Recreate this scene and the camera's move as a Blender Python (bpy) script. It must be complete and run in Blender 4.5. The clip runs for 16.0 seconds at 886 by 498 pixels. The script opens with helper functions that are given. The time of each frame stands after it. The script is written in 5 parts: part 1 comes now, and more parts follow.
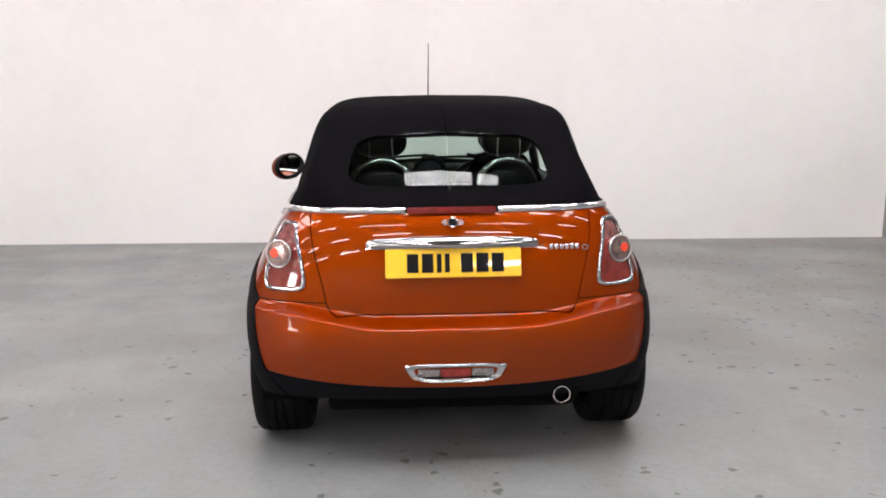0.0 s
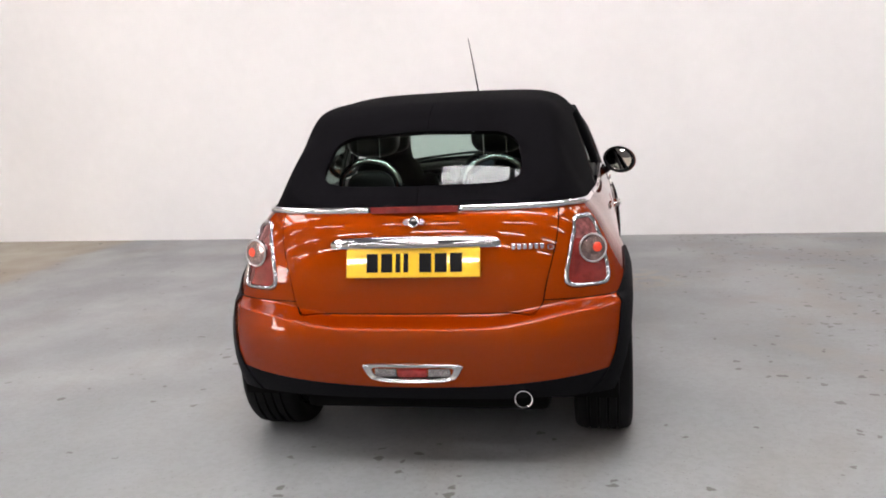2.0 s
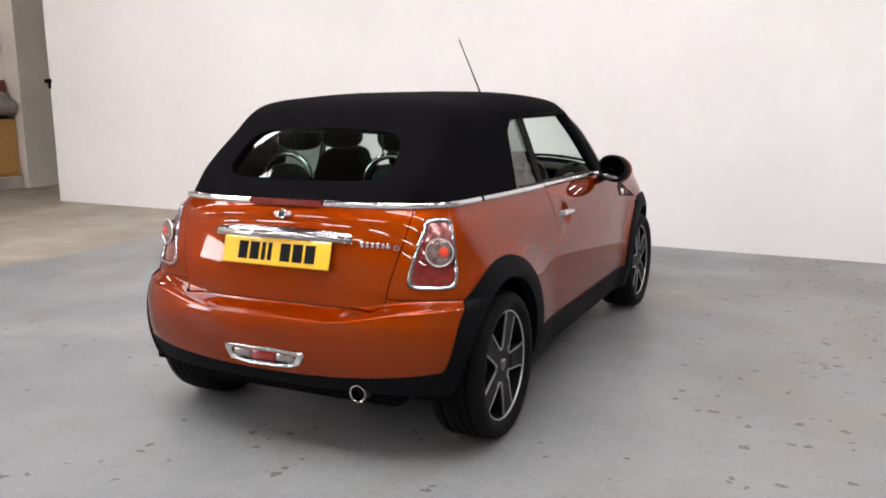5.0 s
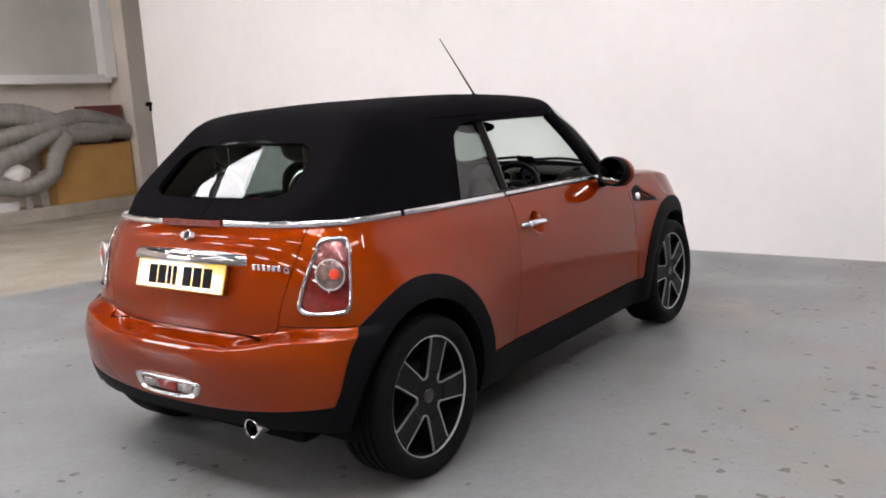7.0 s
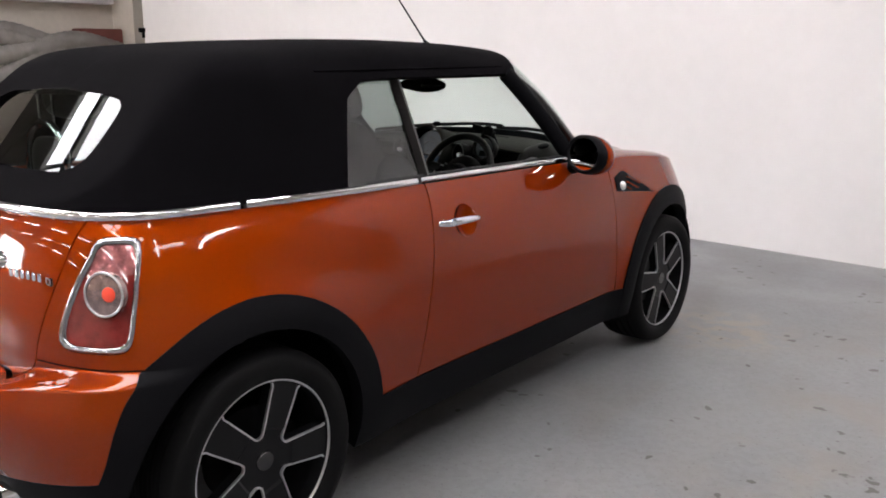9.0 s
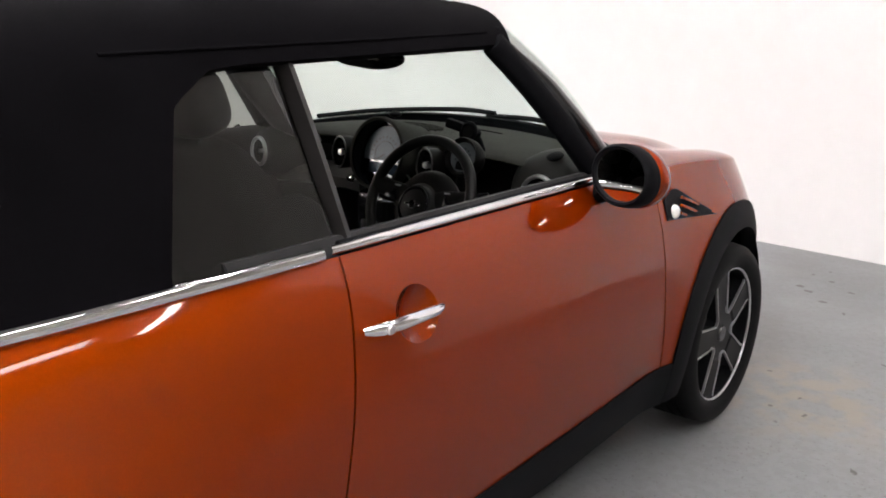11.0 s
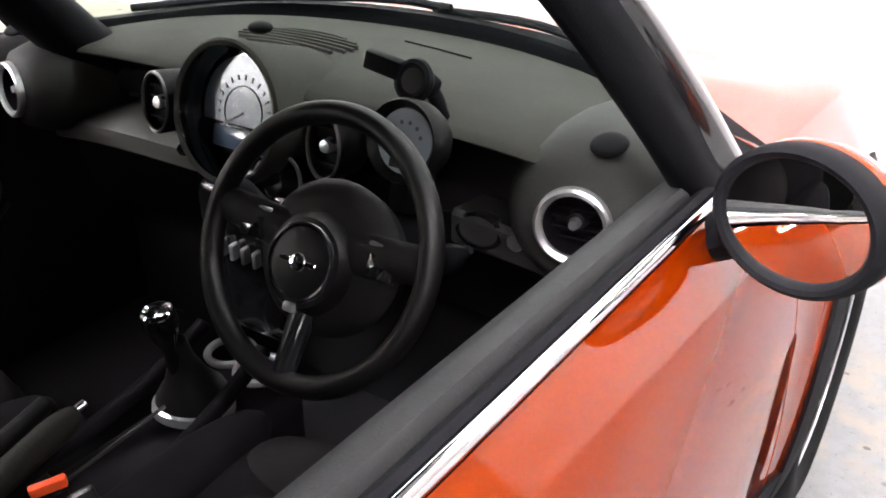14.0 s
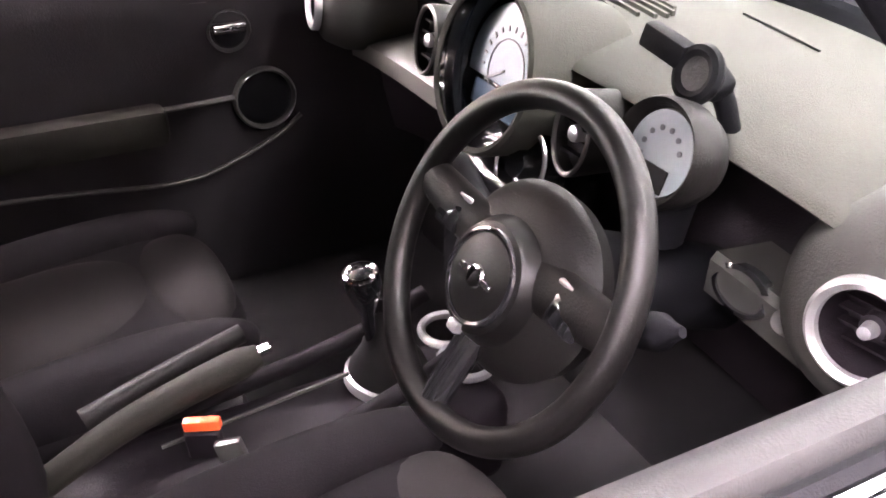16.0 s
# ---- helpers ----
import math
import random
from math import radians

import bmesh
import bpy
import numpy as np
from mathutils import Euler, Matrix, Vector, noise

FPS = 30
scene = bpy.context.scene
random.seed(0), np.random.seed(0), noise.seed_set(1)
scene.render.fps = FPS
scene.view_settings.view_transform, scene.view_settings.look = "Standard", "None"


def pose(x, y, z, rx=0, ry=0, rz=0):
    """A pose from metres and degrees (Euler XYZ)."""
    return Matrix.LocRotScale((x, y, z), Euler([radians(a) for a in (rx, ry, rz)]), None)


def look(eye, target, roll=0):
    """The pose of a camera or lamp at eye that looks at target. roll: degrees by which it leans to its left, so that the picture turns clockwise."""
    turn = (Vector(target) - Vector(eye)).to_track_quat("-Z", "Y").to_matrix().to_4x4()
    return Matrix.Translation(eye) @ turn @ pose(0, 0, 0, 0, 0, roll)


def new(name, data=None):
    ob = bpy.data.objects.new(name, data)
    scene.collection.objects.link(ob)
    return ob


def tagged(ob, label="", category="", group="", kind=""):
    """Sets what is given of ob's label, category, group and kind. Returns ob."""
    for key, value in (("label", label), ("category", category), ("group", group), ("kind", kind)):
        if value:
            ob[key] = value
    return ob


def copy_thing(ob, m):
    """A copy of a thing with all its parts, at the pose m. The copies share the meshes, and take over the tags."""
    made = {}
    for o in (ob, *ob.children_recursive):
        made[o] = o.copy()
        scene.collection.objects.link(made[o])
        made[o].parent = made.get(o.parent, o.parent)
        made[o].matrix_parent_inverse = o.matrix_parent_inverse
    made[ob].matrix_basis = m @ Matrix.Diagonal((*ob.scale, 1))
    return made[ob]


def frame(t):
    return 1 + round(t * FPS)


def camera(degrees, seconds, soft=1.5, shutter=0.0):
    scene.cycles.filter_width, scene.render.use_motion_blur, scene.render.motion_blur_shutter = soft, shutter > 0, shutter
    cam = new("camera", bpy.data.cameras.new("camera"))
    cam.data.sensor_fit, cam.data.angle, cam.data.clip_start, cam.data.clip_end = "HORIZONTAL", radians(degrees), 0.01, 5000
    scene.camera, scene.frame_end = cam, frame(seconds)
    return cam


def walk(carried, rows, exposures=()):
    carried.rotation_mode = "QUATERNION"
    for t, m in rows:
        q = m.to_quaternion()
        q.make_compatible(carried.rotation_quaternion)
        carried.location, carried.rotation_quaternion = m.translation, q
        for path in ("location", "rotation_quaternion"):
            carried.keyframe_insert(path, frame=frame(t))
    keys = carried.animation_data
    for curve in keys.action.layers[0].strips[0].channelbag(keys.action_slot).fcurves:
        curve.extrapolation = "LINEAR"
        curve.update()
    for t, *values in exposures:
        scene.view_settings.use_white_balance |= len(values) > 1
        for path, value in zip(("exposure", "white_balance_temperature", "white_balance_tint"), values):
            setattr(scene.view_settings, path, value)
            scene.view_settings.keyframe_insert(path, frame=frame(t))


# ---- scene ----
cam = camera(54.9, 16.0, soft=1.8)
PATH = [
    (0, (-0.223, -3.67, 1.437), (-0.11, -1.706, 1.08), -0.4),
    (0.5, (-0.02, -3.665, 1.427), (-0.027, -1.699, 1.057), -1.7),
    (1, (0.205, -3.599, 1.435), (0.069, -1.635, 1.082), -1.0),
    (1.5, (0.455, -3.569, 1.424), (0.207, -1.617, 1.065), -2.4),
    (2, (0.703, -3.586, 1.436), (0.34, -1.653, 1.074), -2.9),
    (2.5, (0.924, -3.514, 1.429), (0.464, -1.605, 1.051), -4.3),
    (3, (1.13, -3.467, 1.438), (0.585, -1.579, 1.069), -3.1),
    (3.5, (1.391, -3.408, 1.447), (0.717, -1.559, 1.095), -2.7),
    (4, (1.619, -3.373, 1.441), (0.891, -1.546, 1.078), -2.0),
    (6.5, (2.597, -2.704, 1.397), (1.491, -1.07, 1.07), -2.4),
    (7, (2.701, -2.46, 1.388), (1.533, -0.872, 1.052), -3.5),
    (7.5, (2.795, -2.209, 1.406), (1.57, -0.673, 1.031), -0.9),
    (8, (2.734, -1.945, 1.394), (1.519, -0.416, 0.964), 0.5),
    (8.5, (2.644, -1.677, 1.413), (1.455, -0.132, 0.965), 0.2),
    (9, (2.525, -1.363, 1.398), (1.292, 0.144, 0.941), 0.1),
    (11.5, (1.601, -0.008, 1.419), (0.379, 1.454, 0.812), -0.5),
    (12, (1.429, 0.231, 1.402), (0.18, 1.658, 0.767), -1.3),
    (12.5, (1.3, 0.456, 1.415), (-0.011, 1.816, 0.755), -0.6),
    (13, (1.163, 0.595, 1.409), (-0.067, 1.98, 0.656), -0.1),
    (13.5, (1.017, 0.681, 1.39), (-0.087, 2.131, 0.565), 0.2),
    (14, (0.956, 0.754, 1.372), (-0.031, 2.225, 0.443), 0.1),
    (14.5, (0.957, 0.861, 1.375), (-0.152, 2.228, 0.425), 0.1),
    (15, (0.964, 0.929, 1.367), (-0.274, 2.179, 0.416), 1.3),
    (15.5, (0.935, 0.99, 1.35), (-0.448, 2.035, 0.352), 1.0),
    (16, (0.888, 1.05, 1.336), (-0.596, 1.87, 0.275), 1.3),
]
EXPOSURES = [(0.0, 0.24, 6630, 12), (4.0, 0.29, 6600, 12), (6.5, 0.2, 6560, 13), (9.0, 0.2, 6560, 13), (11.5, 0.6, 6630, 11), (12.0, 0.67, 6630, 12),
             (12.5, 1.06, 6600, 12), (13.0, 1.42, 6560, 12), (13.5, 1.78, 6500, 12), (14.0, 2.18, 6480, 12), (14.5, 2.76, 6440, 13), (15.0, 2.97, 6500, 17),
             (15.5, 3.72, 6650, 20), (16.0, 4.38, 6800, 28)]
walk(cam, [(t, look(eye, target, roll)) for t, eye, target, roll in PATH], EXPOSURES)

# ---- world, light and exposure ----
world = bpy.data.worlds.new("world")
scene.world = world
world.use_nodes = True
wn = world.node_tree.nodes
sky = wn.new("ShaderNodeTexSky")
sky.sky_type, sky.sun_disc = "NISHITA", False
sky.sun_elevation, sky.sun_rotation = radians(35), radians(200)
world.node_tree.links.new(sky.outputs[0], wn["Background"].inputs[0])
wn["Background"].inputs[1].default_value = 0.12

TUBE_GLOW = 40.0
DAY_GLOW = 15.0


# ---- materials ----
def material(name, color=(0.5, 0.5, 0.5), rough=0.5, metal=0.0, coat=0.0, spec=0.5, ior=1.45, transmission=0.0,
             alpha=1.0, glow=0.0, noise_scale=0.0, vary=0.0, rough_vary=0.0, bump=0.0, bump_scale=200.0, sheen=0.0):
    """A procedural surface: base colour with variation at two scales, uneven gloss and a fine relief."""
    m = bpy.data.materials.new(name)
    m.use_nodes = True
    nt = m.node_tree
    b = nt.nodes["Principled BSDF"]
    b.inputs["Base Color"].default_value = (*color, 1)
    b.inputs["Roughness"].default_value = rough
    b.inputs["Metallic"].default_value = metal
    b.inputs["Coat Weight"].default_value = coat
    b.inputs["Coat Roughness"].default_value = 0.012
    b.inputs["Specular IOR Level"].default_value = spec
    b.inputs["IOR"].default_value = ior
    b.inputs["Transmission Weight"].default_value = transmission
    b.inputs["Alpha"].default_value = alpha
    b.inputs["Sheen Weight"].default_value = sheen
    if glow:
        b.inputs["Emission Color"].default_value = (*color, 1)
        b.inputs["Emission Strength"].default_value = glow
    link = nt.links.new
    coord = nt.nodes.new("ShaderNodeTexCoord")
    if vary:
        big, small = nt.nodes.new("ShaderNodeTexNoise"), nt.nodes.new("ShaderNodeTexNoise")
        big.inputs["Scale"].default_value = noise_scale
        big.inputs["Detail"].default_value = 6
        small.inputs["Scale"].default_value = noise_scale * 14
        small.inputs["Detail"].default_value = 3
        for n in (big, small):
            link(coord.outputs["Object"], n.inputs["Vector"])
        mix = nt.nodes.new("ShaderNodeMath")
        mix.operation = "MULTIPLY_ADD"
        mix.inputs[1].default_value = 0.35
        link(small.outputs[0], mix.inputs[0])
        link(big.outputs[0], mix.inputs[2])
        ramp = nt.nodes.new("ShaderNodeMapRange")
        ramp.inputs["From Min"].default_value, ramp.inputs["From Max"].default_value = 0.4, 0.95
        ramp.inputs["To Min"].default_value, ramp.inputs["To Max"].default_value = 1 - vary, 1 + vary
        link(mix.outputs[0], ramp.inputs["Value"])
        mul = nt.nodes.new("ShaderNodeVectorMath")
        mul.operation = "SCALE"
        mul.inputs[0].default_value = color
        link(ramp.outputs[0], mul.inputs["Scale"])
        link(mul.outputs[0], b.inputs["Base Color"])
        if rough_vary:
            rr = nt.nodes.new("ShaderNodeMapRange")
            rr.inputs["From Min"].default_value, rr.inputs["From Max"].default_value = 0.4, 0.95
            rr.inputs["To Min"].default_value, rr.inputs["To Max"].default_value = rough - rough_vary, rough + rough_vary
            link(mix.outputs[0], rr.inputs["Value"])
            link(rr.outputs[0], b.inputs["Roughness"])
    if bump:
        n = nt.nodes.new("ShaderNodeTexNoise")
        n.inputs["Scale"].default_value = bump_scale
        n.inputs["Detail"].default_value = 3
        link(coord.outputs["Object"], n.inputs["Vector"])
        bp = nt.nodes.new("ShaderNodeBump")
        bp.inputs["Strength"].default_value = bump
        bp.inputs["Distance"].default_value = 0.002
        link(n.outputs[0], bp.inputs["Height"])
        link(bp.outputs[0], b.inputs["Normal"])
    return m


PAINT = material("orange_metallic_paint", (0.635, 0.228, 0.012), 0.40, 0.34, coat=1.0, spec=0.05, noise_scale=300, vary=0.06)
PAINT.node_tree.nodes["Principled BSDF"].inputs["Coat Tint"].default_value = (0.42, 0.15, 0.04, 1)
PAINT.node_tree.nodes["Principled BSDF"].inputs["Coat IOR"].default_value = 1.38
PAINT.node_tree.nodes["Principled BSDF"].inputs["Coat Roughness"].default_value = 0.03
DARK = material("dark_seam", (0.004, 0.004, 0.004), 0.9, spec=0.1)
PLASTIC = material("black_textured_plastic", (0.0042, 0.0042, 0.0054), 0.62, spec=0.09, noise_scale=6, vary=0.2, bump=0.25, bump_scale=500)
GLOSS = material("gloss_black", (0.008, 0.008, 0.009), 0.12, coat=0.6)
FABRIC = material("black_canvas", (0.0034, 0.0031, 0.0039), 0.95, spec=0.04, noise_scale=7, vary=0.25, bump=0.5, bump_scale=700)
CHROME = material("chrome", (0.86, 0.86, 0.87), 0.07, 1.0)
# darker than CHROME: the dim room it mirrors is put into the colour
HANDLE = material("darkened_chrome", (0.5, 0.5, 0.51), 0.05, 1.0, noise_scale=30, vary=0.05)
SATIN = material("satin_silver", (0.62, 0.62, 0.63), 0.3, 0.9)
RUBBER = material("tyre_rubber", (0.0055, 0.0055, 0.006), 0.7, spec=0.14, noise_scale=10, vary=0.25, bump=0.2, bump_scale=300)
RIMBLACK = material("black_alloy", (0.005, 0.005, 0.006), 0.5, 0.0, coat=0.08, spec=0.2)


def pane_material(name, tint, gloss=1.0):
    """Thin window glass: clear, tinted, with gloss that grows towards grazing views."""
    m = bpy.data.materials.new(name)
    m.use_nodes = True
    nt = m.node_tree
    nt.nodes.remove(nt.nodes["Principled BSDF"])
    clear, shine, mixer = nt.nodes.new("ShaderNodeBsdfTransparent"), nt.nodes.new("ShaderNodeBsdfGlossy"), nt.nodes.new("ShaderNodeMixShader")
    clear.inputs["Color"].default_value = (*tint, 1)
    shine.inputs["Roughness"].default_value = 0.0
    lw, pw, rng = nt.nodes.new("ShaderNodeLayerWeight"), nt.nodes.new("ShaderNodeMath"), nt.nodes.new("ShaderNodeMapRange")
    lw.inputs["Blend"].default_value = 0.5
    pw.operation = "POWER"
    pw.inputs[1].default_value = 5.0
    rng.inputs["To Min"].default_value, rng.inputs["To Max"].default_value = 0.045 * gloss, 1.0
    link = nt.links.new
    link(lw.outputs["Facing"], pw.inputs[0])
    link(pw.outputs[0], rng.inputs["Value"])
    link(rng.outputs[0], mixer.inputs[0])
    link(clear.outputs[0], mixer.inputs[1])
    link(shine.outputs[0], mixer.inputs[2])
    link(mixer.outputs[0], nt.nodes["Material Output"].inputs["Surface"])
    return m


GLASS = pane_material("clear_glass", (0.78, 0.88, 0.84))
REARGLASS = pane_material("rear_glass", (0.58, 0.68, 0.64), 0.85)
REDGLASS = material("red_lens", (0.17, 0.016, 0.014), 0.1, coat=1.0, noise_scale=25, vary=0.35)
REDBULB = material("red_bulb_lens", (0.85, 0.07, 0.035), 0.2, coat=0.6)
CLEARLENS = material("clear_lamp_lens", (0.34, 0.24, 0.23), 0.14, 0.75, coat=0.5, noise_scale=45, vary=0.6, bump=0.8, bump_scale=70)
PINKLENS = material("pink_clear_lens", (0.30, 0.10, 0.10), 0.18, 0.45, coat=1.0, noise_scale=40, vary=0.6, bump=0.8, bump_scale=60)
YELLOW = material("yellow_plate", (0.85, 0.5, 0.02), 0.3, coat=0.8, noise_scale=20, vary=0.05)
INK = material("black_ink", (0.008, 0.008, 0.009), 0.6, spec=0.1)
LEATHER = material("black_leather", (0.0032, 0.0028, 0.0029), 0.42, spec=0.3, noise_scale=12, vary=0.2, bump=0.12, bump_scale=350)
DASH = material("grey_dash_vinyl", (0.0345, 0.0340, 0.0300), 0.75, spec=0.1, noise_scale=8, vary=0.15, bump=0.35, bump_scale=450)
WHITE = material("white_wall_paint", (0.8, 0.785, 0.785), 0.6, noise_scale=0.6, vary=0.05, bump=0.25, bump_scale=30)


# ---- mesh helpers ----
def finish(ob, mat, parent, label):
    ob.data.materials.append(mat)
    if parent:
        ob.parent = parent
    if label:
        tagged(ob, label)
    return ob


def part(name, bm, mat, parent=None, label="", smooth=40):
    """Links a bmesh as one mesh object under a thing or a part."""
    me = bpy.data.meshes.new(name)
    bmesh.ops.recalc_face_normals(bm, faces=bm.faces[:])
    bm.to_mesh(me)
    bm.free()
    if smooth:
        me.shade_smooth()
        me.set_sharp_from_angle(angle=radians(smooth))
    return finish(new(name, me), mat, parent, label)


def shell(name, s, mat, parent=None, label="", lip=0.012):
    """Links a cut sheet as a panel with turned-in edges, keeping its smooth normals."""
    P, N, F = s
    if lip:
        P, N, F = lipped(s, lip)
    me = bpy.data.meshes.new(name)
    me.from_pydata([tuple(p) for p in P.tolist()], [], F.tolist())
    me.shade_smooth()
    me.normals_split_custom_set_from_vertices([tuple(n) for n in N.tolist()])
    return finish(new(name, me), mat, parent, label)


def empty(name, x=0, y=0, z=0):
    e = new(name)
    e.location = (x, y, z)
    return e


def compact(P, N, F):
    used = np.unique(F)
    back = np.full(len(P), -1)
    back[used] = np.arange(len(used))
    return P[used], N[used], back[F]


def sheet(P):
    """A smooth sheet from a grid of points (rows, columns, 3)."""
    r, c = P.shape[:2]
    du, dv = np.gradient(P, axis=1), np.gradient(P, axis=0)
    N = np.cross(du, dv).reshape(-1, 3)
    N /= np.maximum(np.linalg.norm(N, axis=1, keepdims=True), 1e-9)
    i = np.arange(r * c).reshape(r, c)
    a, b, d, e = i[:-1, :-1].ravel(), i[:-1, 1:].ravel(), i[1:, 1:].ravel(), i[1:, :-1].ravel()
    return P.reshape(-1, 3), N, np.vstack([np.stack([a, b, d], 1), np.stack([a, d, e], 1)])


def split(s, f):
    """Cuts a sheet along f(x, y, z) = 0; returns the parts below and above zero."""
    P, N, F = s
    if not len(F):
        return s, s
    d = f(P[:, 0], P[:, 1], P[:, 2])
    d = np.where(np.abs(d) < 1e-7, 1e-7, d)
    neg = d[F] < 0
    k = neg.sum(1)
    below, above = [F[k == 3]], [F[k == 0]]
    news, base = [], len(P)
    for lone, only in ((1, True), (2, False)):
        G = F[k == lone]
        if not len(G):
            continue
        first = np.argmax(neg[k == lone] == only, axis=1)
        r = np.arange(len(G))
        a, b, c = G[r, first], G[r, (first + 1) % 3], G[r, (first + 2) % 3]
        ids = []
        for o in (b, c):
            lo, hi = np.minimum(a, o), np.maximum(a, o)
            ids.append(np.stack([lo, hi], 1))
        news.append((only, a, b, c, ids))
    if news:
        pairs = np.vstack([p for n in news for p in n[4]])
        uniq, inv = np.unique(pairs, axis=0, return_inverse=True)
        inv = inv.ravel()
        lo, hi = uniq[:, 0], uniq[:, 1]
        t = (d[lo] / (d[lo] - d[hi]))[:, None]
        P = np.vstack([P, P[lo] + t * (P[hi] - P[lo])])
        nn = N[lo] + t * (N[hi] - N[lo])
        N = np.vstack([N, nn / np.maximum(np.linalg.norm(nn, axis=1, keepdims=True), 1e-9)])
        at = 0
        for only, a, b, c, ids in news:
            n = len(a)
            ab, ac = base + inv[at:at + n], base + inv[at + n:at + 2 * n]
            at += 2 * n
            tip = np.stack([a, ab, ac], 1)
            rest = np.vstack([np.stack([ab, b, c], 1), np.stack([ab, c, ac], 1)])
            (below if only else above).append(tip)
            (above if only else below).append(rest)
    return compact(P, N, np.vstack(below)), compact(P, N, np.vstack(above))


def gap(s, f, g=0.0025):
    """Cuts a sheet along f = 0 and leaves a narrow seam between the two parts."""
    return split(s, lambda x, y, z: f(x, y, z) + g)[0], split(s, lambda x, y, z: f(x, y, z) - g)[1]


def lipped(s, depth):
    P, N, F = s
    E = np.vstack([F[:, [0, 1]], F[:, [1, 2]], F[:, [2, 0]]])
    key = np.sort(E, axis=1)
    u, idx, cnt = np.unique(key, axis=0, return_index=True, return_counts=True)
    B = E[idx[cnt == 1]]
    B = B[~((np.abs(P[B[:, 0], 0]) < 1e-5) & (np.abs(P[B[:, 1], 0]) < 1e-5))]
    if not len(B):
        return s
    a, b = B[:, 0], B[:, 1]
    out = np.cross(P[b] - P[a], (N[a] + N[b]) / 2)
    out /= np.maximum(np.linalg.norm(out, axis=1, keepdims=True), 1e-9)
    n, m = len(P), len(B)
    P2 = np.vstack([P, P[a], P[b], P[b] - depth * N[b], P[a] - depth * N[a]])
    N2 = np.vstack([N, out, out, out, out])
    i = n + np.arange(m)
    quads = np.vstack([np.stack([i, i + 3 * m, i + 2 * m], 1), np.stack([i, i + 2 * m, i + m], 1)])
    return P2, N2, np.vstack([F, quads])


def raised(s, d):
    return s[0] + s[1] * d, s[1], s[2]


def mirrored(s):
    P, N, F = s
    k = np.array([-1.0, 1, 1])
    return P * k, N * k, F[:, ::-1]


def both(s):
    P, N, F = s
    N = N.copy()
    N[np.abs(P[:, 0]) < 1e-5, 0] = 0
    N /= np.maximum(np.linalg.norm(N, axis=1, keepdims=True), 1e-9)
    a, b = (P, N, F), mirrored((P, N, F))
    return np.vstack([a[0], b[0]]), np.vstack([a[1], b[1]]), np.vstack([a[2], b[2] + len(a[0])])


def box(bm, x0, y0, z0, x1, y1, z1, bevel=0.0, seg=2, m=None):
    t = Matrix.Translation(((x0 + x1) / 2, (y0 + y1) / 2, (z0 + z1) / 2)) @ Matrix.Diagonal((abs(x1 - x0), abs(y1 - y0), abs(z1 - z0), 1))
    made = bmesh.ops.create_cube(bm, size=1, matrix=(m or Matrix()) @ t)["verts"]
    if bevel:
        edges = list({e for v in made for e in v.link_edges})
        bmesh.ops.bevel(bm, geom=edges, offset=bevel, segments=seg, profile=0.5, affect="EDGES")
    return bm


def lathe(profile, seg=48, m=None, bm=None):
    """Turns a profile of (radius, height) about the z axis."""
    bm = bm or bmesh.new()
    m = m or Matrix()
    rings = []
    for r, h in profile:
        if r < 1e-6:
            rings.append([bm.verts.new(m @ Vector((0, 0, h)))])
        else:
            rings.append([bm.verts.new(m @ Vector((r * math.cos(2 * math.pi * i / seg), r * math.sin(2 * math.pi * i / seg), h))) for i in range(seg)])
    for a, b in zip(rings, rings[1:]):
        for i in range(seg):
            j = (i + 1) % seg
            q = [a[i % len(a)], a[j % len(a)], b[j % len(b)], b[i % len(b)]]
            q = list(dict.fromkeys(q))
            if len(q) > 2:
                bm.faces.new(q)
    return bm


def smooth_line(points, n):
    """A smooth line through a few points (Catmull-Rom), as n points."""
    p = np.array(points, float)
    p = np.vstack([2 * p[0] - p[1], p, 2 * p[-1] - p[-2]])
    out = []
    for k in np.linspace(0, len(p) - 3 - 1e-6, n):
        i, t = int(k), k - int(k)
        a, b, c, d = p[i:i + 4]
        out.append(0.5 * (2 * b + (c - a) * t + (2 * a - 5 * b + 4 * c - d) * t * t + (3 * b - a - 3 * c + d) * t ** 3))
    return np.array(out)


def sweep(points, ring, bm=None, closed=False, up=(0, 0, 1), caps=True):
    """Sweeps a cross-section (pairs: sideways, upwards) along a line; up keeps the section level."""
    bm = bm or bmesh.new()
    p = np.array(points, float)
    n = len(p)
    t = np.gradient(p, axis=0) if not closed else np.roll(p, -1, 0) - np.roll(p, 1, 0)
    rows = []
    for i in range(n):
        d = Vector(t[i]).normalized()
        u = Vector(up)
        if abs(d.dot(u)) > 0.98:
            u = Vector((0, 1, 0)) if abs(d.y) < 0.9 else Vector((1, 0, 0))
        side = d.cross(u).normalized()
        u = side.cross(d)
        rg = ring(i / max(n - 1, 1)) if callable(ring) else ring
        rows.append([bm.verts.new(Vector(p[i]) + side * a + u * b) for a, b in rg])
    for i in range(n if closed else n - 1):
        a, b = rows[i], rows[(i + 1) % n]
        for j in range(len(a)):
            k = (j + 1) % len(a)
            bm.faces.new((a[j], a[k], b[k], b[j]))
    if caps and not closed:
        bm.faces.new(rows[0])
        bm.faces.new(rows[-1][::-1])
    return bm


def circle(r, n=12, squash=1.0):
    return [(r * math.cos(2 * math.pi * i / n), squash * r * math.sin(2 * math.pi * i / n)) for i in range(n)]


